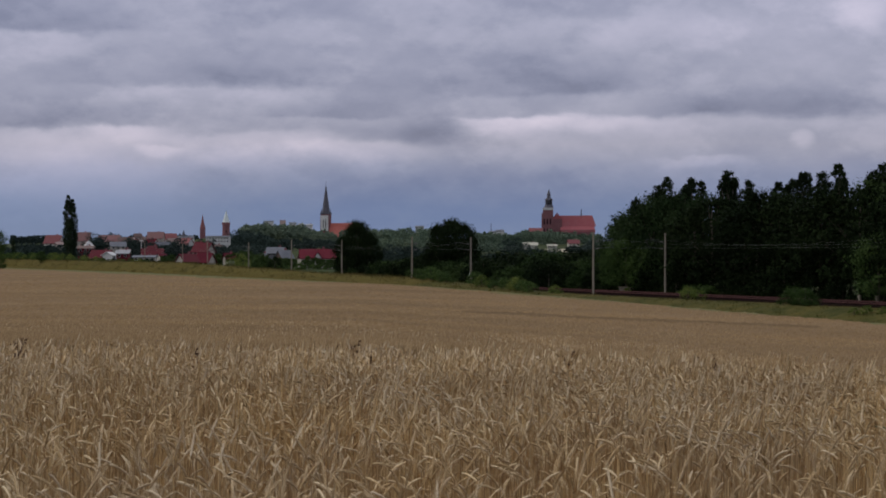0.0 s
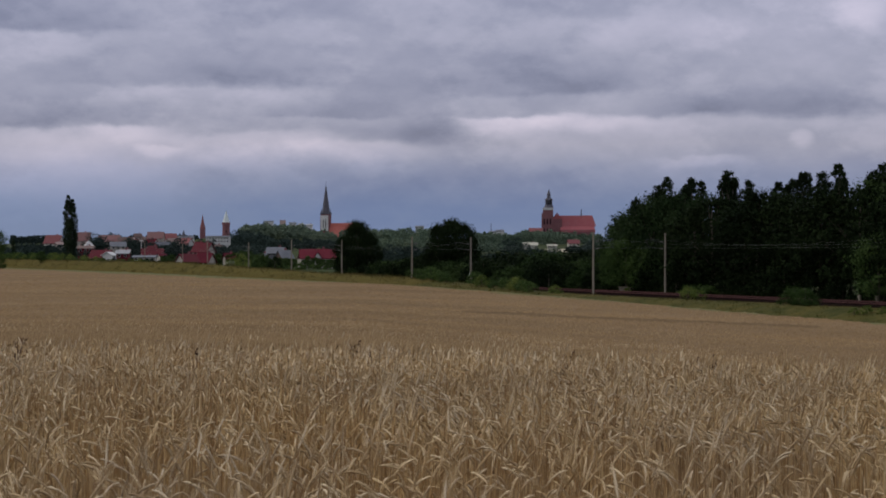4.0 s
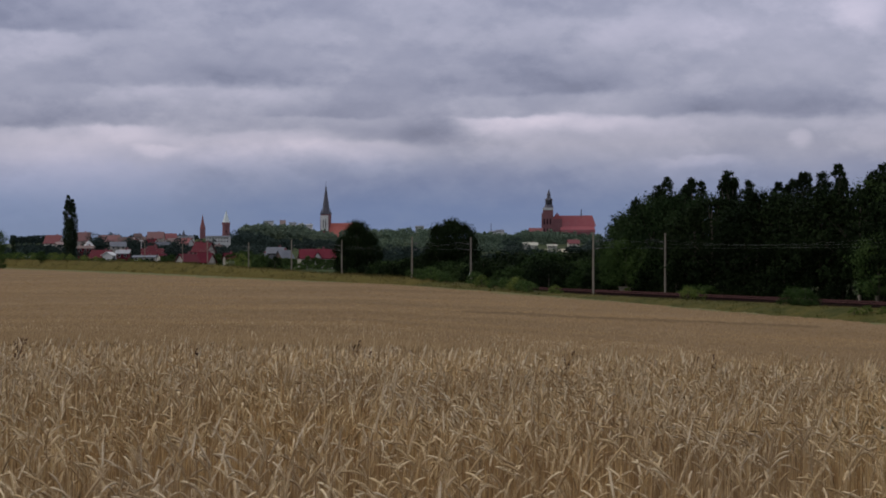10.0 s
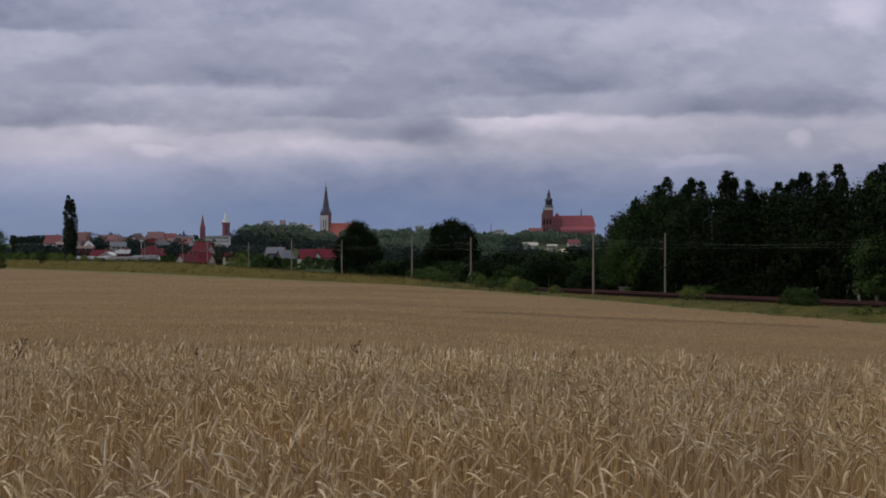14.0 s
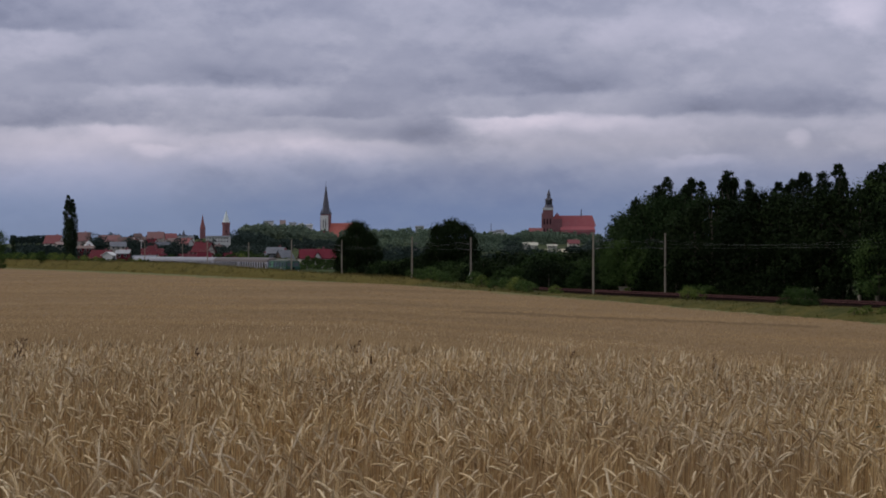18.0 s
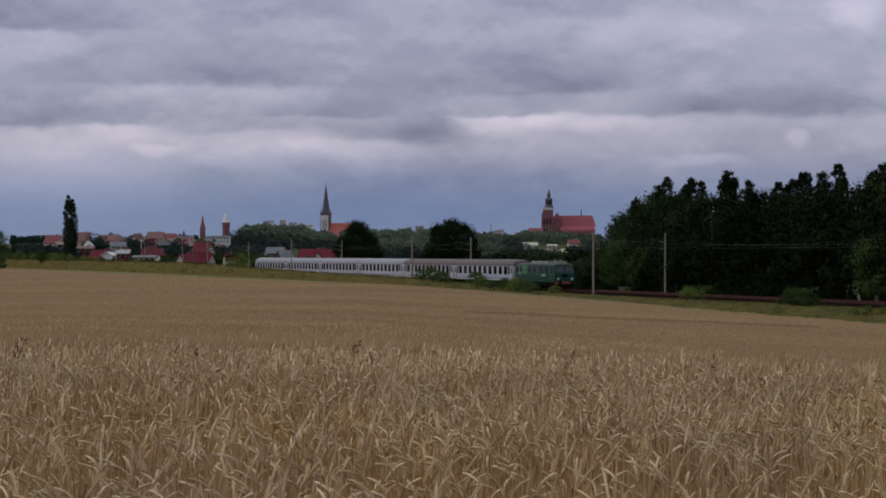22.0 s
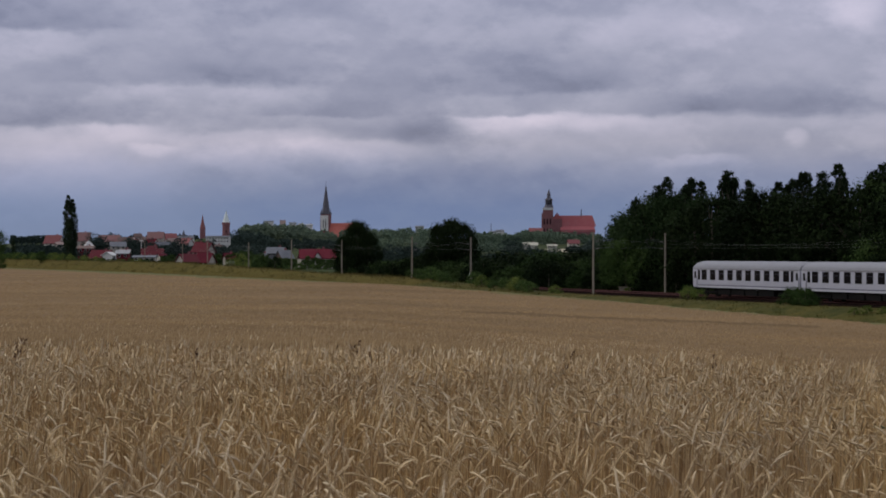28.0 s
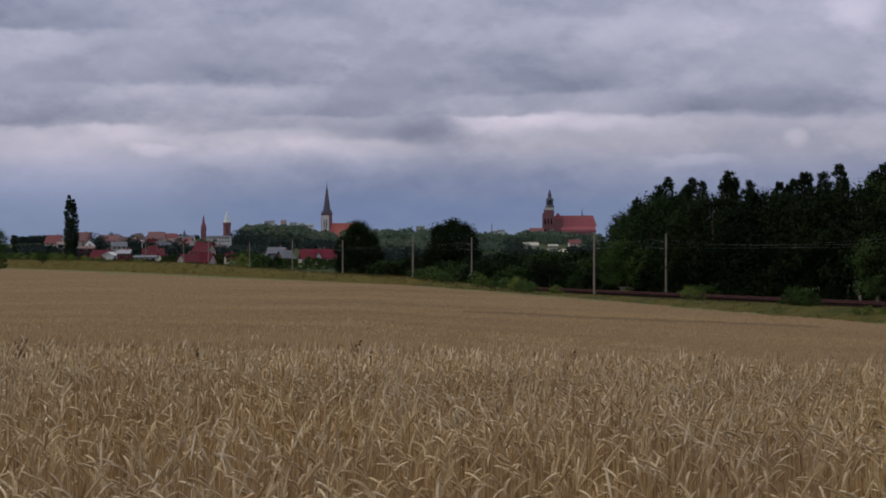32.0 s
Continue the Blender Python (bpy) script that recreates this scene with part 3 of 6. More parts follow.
                tube([q0, q0 + axis * ln * 0.45, q0 + axis * ln], [0.0014, 0.0042 * hull, 0.0006], 4, 1)
                for c in range(2):
                    tip = q0 + d * (0.04 + 0.035 * rs.rand()) + off * 1.5 + rs.normal(0, 0.0075, 3)
                    ribbon([q0 + axis * ln * 0.6, tip], [0.0009, 0.0002], rs.rand() * 3.14, 1)
        elif fine == 1:
            tube(out, [0.0032, 0.0064, 0.0056, 0.002], 3, 1)
            for a in range(3):
                tip = out[1] + (out[-1] - out[0]) * 1.15 + rs.normal(0, 0.011, 3)
                ribbon([out[1], tip], [0.0024, 0.0004], rs.rand() * 3.14, 1)
        else:
            ribbon(out, [0.005, 0.0078, 0.0028], rs.normal(0, 0.6), 1)
    me = fast_mesh("wheat_clump", np.concatenate(V), np.array(Q), [M_WHEAT, M_EAR], False)
    me.polygons.foreach_set("material_index", np.array(MI, np.int32))
    return me


def far_ears():
    """Ears standing out of the closed top of the far crop."""
    rs = np.random.RandomState(9)
    n = 330000
    d = 28.0 * (430.0 / 28.0) ** rs.rand(n)
    u = rs.uniform(-0.25, 0.25, n)
    x, y = u * d, d
    s, w = track(x, y)
    keep = (w > EDGE + 0.5 + 6.0 * smoothstep(-30, 60, -s)) & (lane(x, y) > 2.1)
    x, y, d = x[keep], y[keep], d[keep]
    n = len(x)
    z = ground_z(x, y) + 0.85 + 0.05 * hash_noise(x, y, 5.0, 3) + 0.07 * hash_noise(x, y, 1.3, 5)
    h, wd = rs.uniform(0.02, 0.15, n), rs.uniform(0.007, 0.02, n) * (d / 50) ** 0.8
    lean = rs.normal(0.03, 0.06, n)
    v = np.stack([np.stack([x - wd, y, z - 0.12], -1), np.stack([x + wd, y, z - 0.12], -1), np.stack([x + lean, y + 0.16 + rs.normal(0, 0.05, n), z + h], -1)], 1).reshape(-1, 3)
    return fast_mesh("far_ears", v, np.arange(len(v)).reshape(-1, 3), M_FAR_EAR)


def build_wheat():
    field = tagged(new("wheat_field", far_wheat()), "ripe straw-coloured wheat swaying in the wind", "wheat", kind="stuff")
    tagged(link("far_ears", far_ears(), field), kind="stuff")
    bands = [(4.9, 9.6, 0.55, 190, 2, 5, 100), (9.6, 17.0, 0.75, 280, 1, 5, 200), (17.0, 24.5, 1.5, 800, 0, 4, 300), (24.5, 31.0, 2.2, 1250, 0, 4, 400), (31.0, 47.0, 3.2, 1500, 0, 3, 500), (47.0, 72.0, 5.0, 2200, 0, 3, 600)]
    out = []
    for near, far, side, count, fine, kinds, seed in bands:
        rs = np.random.RandomState(seed)
        meshes = [wheat_clump(seed + k, side, count, fine) for k in range(kinds)]
        nx, ny = int(far * 0.27 / side) + 1, int(far / side) + 1
        for iy in range(ny):
            for ix in range(-nx, nx + 1):
                x, y = (ix + 0.25 * (iy % 2)) * side, near + (iy + 0.5) * side
                if y > far or abs(x) > 0.235 * y + side * 0.6:
                    continue
                ob = link("wheat_clump", meshes[rs.randint(kinds)], field)
                # quarter turns would turn the lean of the ears, so clumps keep their heading within a little
                sink = (0.09, 0.05, 0.03)[fine]
                out.append((ob, x, y, gz(x, y) - sink, rs.normal(0, 14), rs.rand() * 6.28, fine))
                # the crop stands higher in some places than in others
                stand = 1.0 + 0.13 * float(hash_noise(x, y, 1.4, 6)) + 0.07 * float(hash_noise(x, y, 0.6, 7))
                ob.matrix_local = pose(x, y, gz(x, y) - sink, 0, 0, out[-1][4]) @ Matrix.Diagonal((1, 1, stand, 1))
    return out


CLUMPS = build_wheat()


# ---- trees and bushes ----
def leaf_cloud(rs, centres, radii, per, size, flat=0.8, ragged=False):
    """Leaf sprays on the shells of many clumps: small bent quads turned every way."""
    c = np.repeat(np.asarray(centres, float), per, 0)
    r = np.repeat(np.asarray(radii, float), per)
    d = rs.normal(0, 1, (len(c), 3))
    d /= np.linalg.norm(d, axis=1)[:, None]
    reach = 0.15 + 1.15 * rs.rand(len(c)) if ragged else 0.45 + 0.6 * rs.rand(len(c)) ** 0.6
    p = c + d * (r * reach)[:, None] * np.array([1, 1, flat])
    n = d + np.array([0, 0, 0.25]) + rs.normal(0, 0.42, d.shape)
    n /= np.linalg.norm(n, axis=1)[:, None]
    a = np.cross(n, rs.normal(0, 1, n.shape))
    a /= np.linalg.norm(a, axis=1)[:, None]
    b = np.cross(n, a)
    sz = size * (0.6 + 0.8 * rs.rand(len(c)))[:, None]
    v = np.stack([p - a * sz, p + b * sz * 0.9, p + a * sz * 0.9 - b * sz * 0.5], 1).reshape(-1, 3)
    q = np.arange(len(v)).reshape(-1, 3)
    return v, q


def crown_points(rs, kind, h, width, count):
    """Centres and sizes of the clumps of a crown."""
    if kind == "poplar":
        t = rs.rand(count)
        env = 0.34 * width * np.minimum(1, 0.6 + 1.2 * t) * np.minimum(1, 3.2 * (1.03 - t)) ** 0.6
        z = h * (0.06 + 0.9 * t)
        rad = 0.24 * width * np.minimum(1, 2.2 * (1.1 - t))
    elif kind == "pine":
        # layered boughs of small tufts, ragged and open towards the tip
        t = rs.rand(count) ** 1.1
        env = 0.5 * width * (1.04 - t) ** 0.55 * (0.35 + 0.65 * rs.rand(count))
        z = h * (0.3 + 0.69 * t)
        rad = width * (0.04 + 0.055 * rs.rand(count)) * (1.25 - 0.6 * t)
    elif kind == "bush":
        t = rs.rand(count)
        env = 0.5 * width * np.sqrt(np.maximum(0.05, 1 - t * t)) * 0.85
        z = h * (0.12 + 0.74 * t)
        rad = h * (0.16 + 0.12 * rs.rand(count))
    else:
        t = rs.rand(count)
        env = 0.5 * width * np.sqrt(np.maximum(0.06, 1 - (1.9 * t - 0.85) ** 2)) * 0.88
        z = h * (0.2 + 0.73 * t)
        rad = width * (0.11 + 0.09 * rs.rand(count))
    a = rs.rand(count) * 6.283
    e = env * np.sqrt(rs.rand(count) * 0.75 + 0.25)
    return np.stack([e * np.cos(a), e * np.sin(a), z], -1), rad


def tree_meshes(name, seed, kind, h, width, leaf, mat, clumps=46, per=70, size=0.16):
    rs = np.random.RandomState(seed)
    c, r = crown_points(rs, kind, h, width, clumps)
    v, q = leaf_cloud(rs, c, r, per, size, 1.0 if kind == "poplar" else 1.0 if kind == "pine" else 0.75, kind != "poplar")
    crown = fast_mesh(name + "_crown", v, q, mat)
    bm = bmesh.new()
    r0 = 0.018 * h + 0.03
    knots = [Vector((0, 0, -0.3)), Vector((0.02 * h, 0.01 * h, h * 0.3)), Vector((0.0, 0.02 * h, h * 0.6)), Vector((0.01 * h, 0, h * 0.9))]
    for k in range(3):
        rod(bm, knots[k], knots[k + 1], r0 * (1 - 0.28 * k), r0 * (0.72 - 0.28 * k), 7)
    for k in range(7 if kind != "bush" else 4):
        tip = c[rs.randint(len(c))]
        z0 = max(0.2 * h, tip[2] - 0.3 * h)
        rod(bm, (0.01 * h, 0.01 * h, z0), tip, r0 * 0.35, r0 * 0.08, 5)
    trunk = bpy.data.meshes.new(name + "_trunk")
    bm.to_mesh(trunk)
    bm.free()
    trunk.materials.append(M_BARK)
    return crown, trunk


def tree(name, meshes, x, y, turn, scale, label, category, group="", sink=0.15, tall=1.0):
    crown, trunk = meshes
    ob = new(name)
    ob.empty_display_size = 0.5
    link("trunk", trunk, ob)
    link("crown", crown, ob)
    ob.matrix_basis = pose(x, y, gz(x, y) - sink, 0, 0, turn) @ Matrix.Diagonal((scale, scale, scale * tall, 1))
    return tagged(ob, label, category, group)


def build_trees():
    rs = np.random.RandomState(21)
    broad = [tree_meshes("broad", 30 + k, "broad", 12.0, 8.0 + k % 3, 0, M_LEAF_SHADED, 64, 80, 0.19) for k in range(4)]
    pines = [tree_meshes("pine", 50 + k, "pine", 14.0, 5.0 + 0.6 * (k % 2), 0, M_LEAF_PINE_SHADED, 240, 34, 0.10) for k in range(4)]
    light = [tree_meshes("light", 60 + k, "broad", 7.0, 6.0, 0, M_LEAF_YOUNG, 70, 170, 0.085) for k in range(3)]
    bush = [tree_meshes("bush", 70 + k, "bush", 2.0, 3.4, 0, M_LEAF_MID, 26, 60, 0.085) for k in range(3)]
    bush_l = [tree_meshes("bush_light", 80 + k, "bush", 2.0, 3.2, 0, M_LEAF_LIGHT, 24, 60, 0.08) for k in range(2)]
    solid = [tree_meshes("solid", 34 + k, "broad", 12.0, 9.0, 0, M_LEAF_SHADED, 120, 105, 0.17) for k in range(2)]
    dark_bush = [tree_meshes("hedge", 90 + k, "bush", 5.0, 6.0, 0, M_LEAF_SHADED, 34, 48, 0.2) for k in range(3)]
    tall_mid = [tree_meshes("tall_mid", 62 + k, "broad", 14.0, 10.0, 0, M_LEAF_WOOD, 100, 80, 0.17) for k in range(2)]
    dark_bush += [tree_meshes("hedge_mid", 190 + k, "bush", 5.0, 6.0, 0, M_LEAF_WOOD, 34, 48, 0.2) for k in range(2)]
    yellow = tree_meshes("yellow", 66, "broad", 7.0, 6.0, 0, M_LEAF_LIGHT, 44, 70, 0.16)
    poplar = tree_meshes("poplar", 95, "poplar", 22.0, 3.7, 0, M_LEAF_POPLAR, 120, 80, 0.2)
    edge_broad = [tree_meshes("edge_broad", 130 + k, "broad", 12.0, 8.0 + k, 0, M_LEAF_EDGE, 84, 90, 0.16) for k in range(3)]
    bush_d = [tree_meshes("bush_dark", 140 + k, "bush", 2.0, 3.6, 0, M_LEAF_YOUNG, 34, 100, 0.07) for k in range(2)]
    lit = [tree_meshes("lit", 163, "broad", 7.0, 6.0, 0, m, 70, 150, 0.085) for m in (M_LEAF_MID, M_LEAF_YOUNG)]
    WOOD = "trees of the dark wood beside the line"
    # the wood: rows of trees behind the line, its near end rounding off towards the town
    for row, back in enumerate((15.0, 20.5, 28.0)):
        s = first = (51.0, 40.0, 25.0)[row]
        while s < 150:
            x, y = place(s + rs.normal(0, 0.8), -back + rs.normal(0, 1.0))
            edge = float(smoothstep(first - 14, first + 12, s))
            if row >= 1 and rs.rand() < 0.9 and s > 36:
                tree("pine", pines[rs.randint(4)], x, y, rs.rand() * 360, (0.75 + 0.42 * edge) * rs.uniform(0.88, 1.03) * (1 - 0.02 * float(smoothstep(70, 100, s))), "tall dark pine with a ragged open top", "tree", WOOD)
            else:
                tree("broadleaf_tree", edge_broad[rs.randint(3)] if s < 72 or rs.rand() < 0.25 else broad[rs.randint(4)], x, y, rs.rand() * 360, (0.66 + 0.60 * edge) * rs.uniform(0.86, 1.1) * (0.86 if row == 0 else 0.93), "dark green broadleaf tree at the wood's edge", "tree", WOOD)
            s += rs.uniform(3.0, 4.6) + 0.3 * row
    for k, (s, w, size) in enumerate(((23.5, -27.5, 1.0), (27.5, -28.5, 1.13), (32.0, -28.5, 1.22))):
        x, y = place(s, w)
        tree("broadleaf_tree", edge_broad[k], x, y, 70 * k, size, "dark green broadleaf tree at the wood's edge", "tree", WOOD)
    # young growth along the foot of the wood
    s = 44.0
    while s < 150:
        x, y = place(s, -12.3 - rs.rand() * 1.5)
        tree("shrub", dark_bush[rs.randint(3)], x, y, rs.rand() * 360, rs.uniform(0.55, 1.0), "dark green shrub under the wood's edge", "shrub", "shrubs along the wood")
        s += rs.uniform(2.6, 4.2)
    for s, w, k in ((127, -14, 1.2), (52, -12.6, 0.85), (61.5, -12.4, 0.95)):
        x, y = place(s, w)
        tree("young_tree", light[rs.randint(3)], x, y, rs.rand() * 360, k, "mid green young tree before the dark wood", "tree", "young trees by the line")
    x, y = place(122.0, -11.4)
    tree("young_tree", lit[0], x, y, 30, 1.16, "light green young tree before the dark wood", "tree", "young trees by the line")
    for s, w, k in ((54.8, -11.9, 1.1), (58.0, -11.7, 1.16)):
        x, y = place(s, w)
        tree("young_tree", lit[1], x, y, 40 * s, k, "mid green young tree at the wood's corner", "tree", "young trees by the line")
    # the two large trees behind the line
    for x, y, k, tall in ((-17.6, 405.0, 0.86, 1.22), (-20.2, 407.0, 0.66, 1.2), (-15.2, 404.0, 0.7, 1.2), (-0.9, 352.0, 0.66, 1.42), (3.6, 352.0, 0.72, 1.32), (1.4, 357.0, 0.78, 1.3)):
        tree("broadleaf_tree", solid[rs.randint(2)], x, y, rs.rand() * 360, k, "round dark broadleaf tree standing alone behind the line", "tree", tall=tall)
    # hedge behind the line, from the houses to the wood
    for row, back in enumerate((12.5, 16.0, 20.5, 26.0)):
        s = -80.0 + row * 6
        while s < 44 - 3 * row:
            x, y = place(s, -back + rs.normal(0, 0.8))
            low = float(smoothstep(-100, -45, s))
            tree("shrub", dark_bush[rs.randint(5)], x, y, rs.rand() * 360, (0.42 + 0.44 * low) * rs.uniform(0.75, 1.15) * (1 + 0.12 * row), "dense dark green shrub in the hedge behind the railway", "shrub", "hedge behind the railway")
            s += rs.uniform(3.0, 4.6)
    # bushes between the field and the rails
    low_b, spread, light_b = "low mid green bush beside the rails", "spreading green bush on the bank", "light yellow-green bush beside the rails"
    for s, w, k, m, lab in ((22.5, 6.0, 0.9, bush, spread), (26.0, 5.6, 1.15, bush, spread), (30.0, 5.6, 1.05, bush, spread), (34.0, 6.0, 0.8, bush, low_b),
                            (45.0, 5.4, 1.1, bush, spread), (48.5, 6.0, 0.95, bush_l, light_b), (54.0, 6.4, 0.7, bush, low_b), (58.5, 6.2, 0.9, bush, low_b), (61.5, 6.0, 1.05, bush_l, light_b),
                            (64.5, 6.4, 0.85, bush, low_b), (67.0, 6.5, 0.85, bush, low_b), (73.5, 6.0, 0.5, bush_l, light_b), (75.5, 6.2, 0.65, bush_l, light_b),
                            (110.0, 5.2, 0.8, bush_l, light_b), (111.8, 5.0, 0.7, bush_l, light_b), (133.5, 5.4, 1.0, bush_d, "dark green round bush beside the rails"),
                            (135.6, 5.4, 0.95, bush_d, "dark green round bush beside the rails"), (60.7, -10.5, 0.6, bush_l, light_b), (150.4, 9.0, 0.42, bush_l, light_b), (151.9, 8.6, 0.46, bush_l, light_b), (153.7, 8.2, 0.4, bush_l, light_b), (78.5, -10.8, 0.95, bush_d, low_b), (81.5, -10.8, 1.05, bush, low_b), (84.0, -11.0, 0.9, bush_d, low_b)):
        x, y = place(s, w)
        tree("bush", m[rs.randint(len(m))], x, y, rs.rand() * 360, k, lab, "bush", "bushes between field and railway", 0.1)
    # poplar and the growth about it on the far side of the field
    x, y = -117.5, 620.0
    tree("poplar", poplar, x, y, 20, 0.965, "slender dark green poplar, two tips side by side", "tree")
    tree("poplar", poplar, x + 1.3, y + 1.0, 140, 0.91, "slender dark green poplar, two tips side by side", "tree")
    tree("narrow_tree", poplar, -161.1, 742.1, 75, 0.6, "narrow dark green tree on the bank", "tree", tall=0.62)
    for x, y, k in ((-143, 640, 0.75), (-150, 660, 0.7), (-131.0, 645, 0.62), (-139, 615, 0.45)):
        tree("broadleaf_tree", light[rs.randint(3)], x, y, rs.rand() * 360, k, "mid green tree among the bushes on the bank", "tree")
    tree("broadleaf_tree", light[1], -178.1, 787.5, 60, 1.75, "mid green broadleaf tree at the far corner of the field", "tree")
    s = -520.0
    while s < -185:
        x, y = place(s, 4.6 + rs.rand() * 2)
        kind = bush_l if rs.rand() < 0.4 else bush
        tree("bush", kind[rs.randint(2)], x, y, rs.rand() * 360, rs.uniform(0.85, 1.4) * (0.4 + 0.65 * float(smoothstep(230, 340, -s))), "mid green bush in the growth along the bank", "bush", "bushes along the bank")
        s += rs.uniform(3.5, 7.0)
    s = -260.0
    while s < -30:
        x, y = place(s, -11.0 - rs.rand() * 3)
        tree("bush", bush[rs.randint(3)], x, y, rs.rand() * 360, rs.uniform(0.6, 1.05), "mid green bush behind the rails", "bush", "bushes behind the rails")
        s += rs.uniform(2.5, 5)
    for s, w, k in ((107.5, -21.0, 1.06), (112.5, -20.0, 1.08), (118.0, -22.0, 1.08), (124.0, -22.0, 1.05)):
        x, y = place(s, w)
        tree("broadleaf_tree", tall_mid[rs.randint(2)], x, y, rs.rand() * 360, k, "tall mid green broadleaf tree in the wood", "tree", WOOD)
    for x, y, k in ((-50.5, 500, 0.85), (-53.5, 503, 0.7)):
        tree("young_tree", yellow, x, y, rs.rand() * 360, k, "yellowish green young tree between the houses", "tree")
    tree("young_tree", broad[2], -43.5, 512, 40, 0.42, "small dark tree between the houses", "tree")
    for k in range(30):
        x, y = -92 + 66 * (k + rs.rand()) / 30, 585 + rs.uniform(-12, 12)
        tree("bush", bush[rs.randint(3)], x, y, rs.rand() * 360, rs.uniform(0.8, 1.3), "garden bush before the railway houses", "bush", "garden bushes")


build_trees()


# ---- railway ----
def along(s, w, z, turn=0):
    x, y = place(s, w)
    return pose(x, y, z, 0, 0, -math.degrees(TH) + turn)


def build_railway():
    # in the line's own space: x along, y across (away from the camera is positive)
    for k, mid in enumerate((1.42, 5.5)):
        bed = new("railway_track")
        bed.matrix_basis = along(0, 0, RAIL)
        tagged(bed, "railway track, rusty steel rails on brown stone ballast", "railway track", "tracks of the line")
        bm = bmesh.new()
        rings = [[bm.verts.new((x, mid + y, z)) for y, z in ((-2.4, -0.78), (-1.65, -0.2), (1.65, -0.2), (2.4, -0.78))] for x in range(-900, 401, 20)]
        for r0, r1 in zip(rings, rings[1:]):
            for a in range(3):
                bm.faces.new((r0[a], r1[a], r1[a + 1], r0[a + 1]))
        bmesh.ops.recalc_face_normals(bm, faces=bm.faces)
        part("ballast_bed", bm, M_BALLAST, bed)
        for side in (-0.755, 0.755):
            bm = bmesh.new()
            box(bm, -900, 400, mid + side - 0.036, mid + side + 0.036, -0.045, 0.0)
            rl = part("rail", bm, M_STEEL, bed, "rusty rail with a worn head")
            bm = bmesh.new()
            box(bm, -900, 400, mid + side - 0.075, mid + side + 0.075, -0.16, -0.145)
            box(bm, -900, 400, mid + side - 0.01, mid + side + 0.01, -0.145, -0.045)
            part("rail_web", bm, M_BALLAST, rl)
        bm = bmesh.new()
        for i in range(0, 330):
            x = 40 + i * 0.6
            box(bm, x - 0.12, x + 0.12, mid - 1.3, mid + 1.3, -0.3, -0.165)
        tagged(part("sleeper", bm, M_SLEEPER, bed, "grey concrete sleepers"), kind="stuff")
    # masts: pairs on either side of the line
    for w, arm, spots in ((2.5, 1, (78.5, 8.2, -63.7, -135.5, -208.0)), (-9.5, -1, (74.4, 2.8, -69.9, -145.0, -217.0))):
        for s in spots:
            m = new("catenary_mast")
            m.matrix_basis = along(s, w, RAIL - 0.75)
            tagged(m, "weathered concrete catenary mast beside the railway", "mast", "catenary masts")
            bm = bmesh.new()
            tall = 8.3
            r = bmesh.ops.create_cone(bm, cap_ends=True, segments=6, radius1=0.15, radius2=0.105, depth=tall, matrix=Matrix.Translation((0, 0, tall / 2)) @ pose(0, 0, 0, 0, 0, 30))
            part("shaft", bm, M_CONCRETE, m)
            bm = bmesh.new()
            rod(bm, (0, 0, 7.1), (0, arm * 2.9, 7.5), 0.03, 0.03, 6)
            rod(bm, (0, 0, 6.2), (0, arm * 2.9, 6.6), 0.03, 0.03, 6)
            rod(bm, (0, arm * 2.7, 7.45), (0, arm * 2.5, 6.5), 0.02, 0.02, 5)
            part("cantilever", bm, M_WIRE, m)
            if (s, w) == (2.8, -9.5):
                boxed("marker_plate", (-0.16, 0.16, -0.24, -0.2, 1.9, 2.45), M_WHITE, m, "small white marker plate")
            for z in (6.25, 7.15):
                bm = bmesh.new()
                rod(bm, (0, arm * 0.35, z), (0, arm * 0.75, z + 0.055), 0.07, 0.07, 8)
                part("insulator", bm, M_INSUL, m)
            bm = bmesh.new()
            box(bm, -0.32, 0.32, -0.32, 0.32, -0.3, 0.15, 0.04)
            part("footing", bm, M_SLEEPER, m)
    # wires: carrier, contact wire and droppers over both tracks, a feeder on the mast tops
    for name, mid in (("overhead_line", -0.3), ("overhead_line", -6.7)):
        line = new(name)
        line.matrix_basis = along(0, 0, RAIL)
        tagged(line, "overhead wires hung between the masts", "overhead wire", "overhead lines")
        stops = (300.0, 226.0, 148.5, 77.0, 5.5, -66.5, -138.0, -212.0, -284.0)
        for kind, z, sag, rad in (("carrier_wire", 6.7, 0.9, 0.005), ("contact_wire", 5.6, 0.08, 0.003)):
            bm = bmesh.new()
            for a, b in zip(stops, stops[1:]):
                for i in range(8):
                    t0, t1 = i / 8, (i + 1) / 8
                    rod(bm, (a + (b - a) * t0, -mid, z - sag * 4 * t0 * (1 - t0)), (a + (b - a) * t1, -mid, z - sag * 4 * t1 * (1 - t1)), rad, rad, 4)
            part(kind, bm, M_LINE_WIRE, line)
        bm = bmesh.new()
        for a, b in zip(stops, stops[1:]):
            for i in range(1, 8):
                t = i / 8
                rod(bm, (a + (b - a) * t, -mid, 5.6 - 0.08 * 4 * t * (1 - t)), (a + (b - a) * t, -mid, 6.7 - 0.9 * 4 * t * (1 - t)), 0.003, 0.003, 3)
        part("dropper", bm, M_WIRE, line)


build_railway()


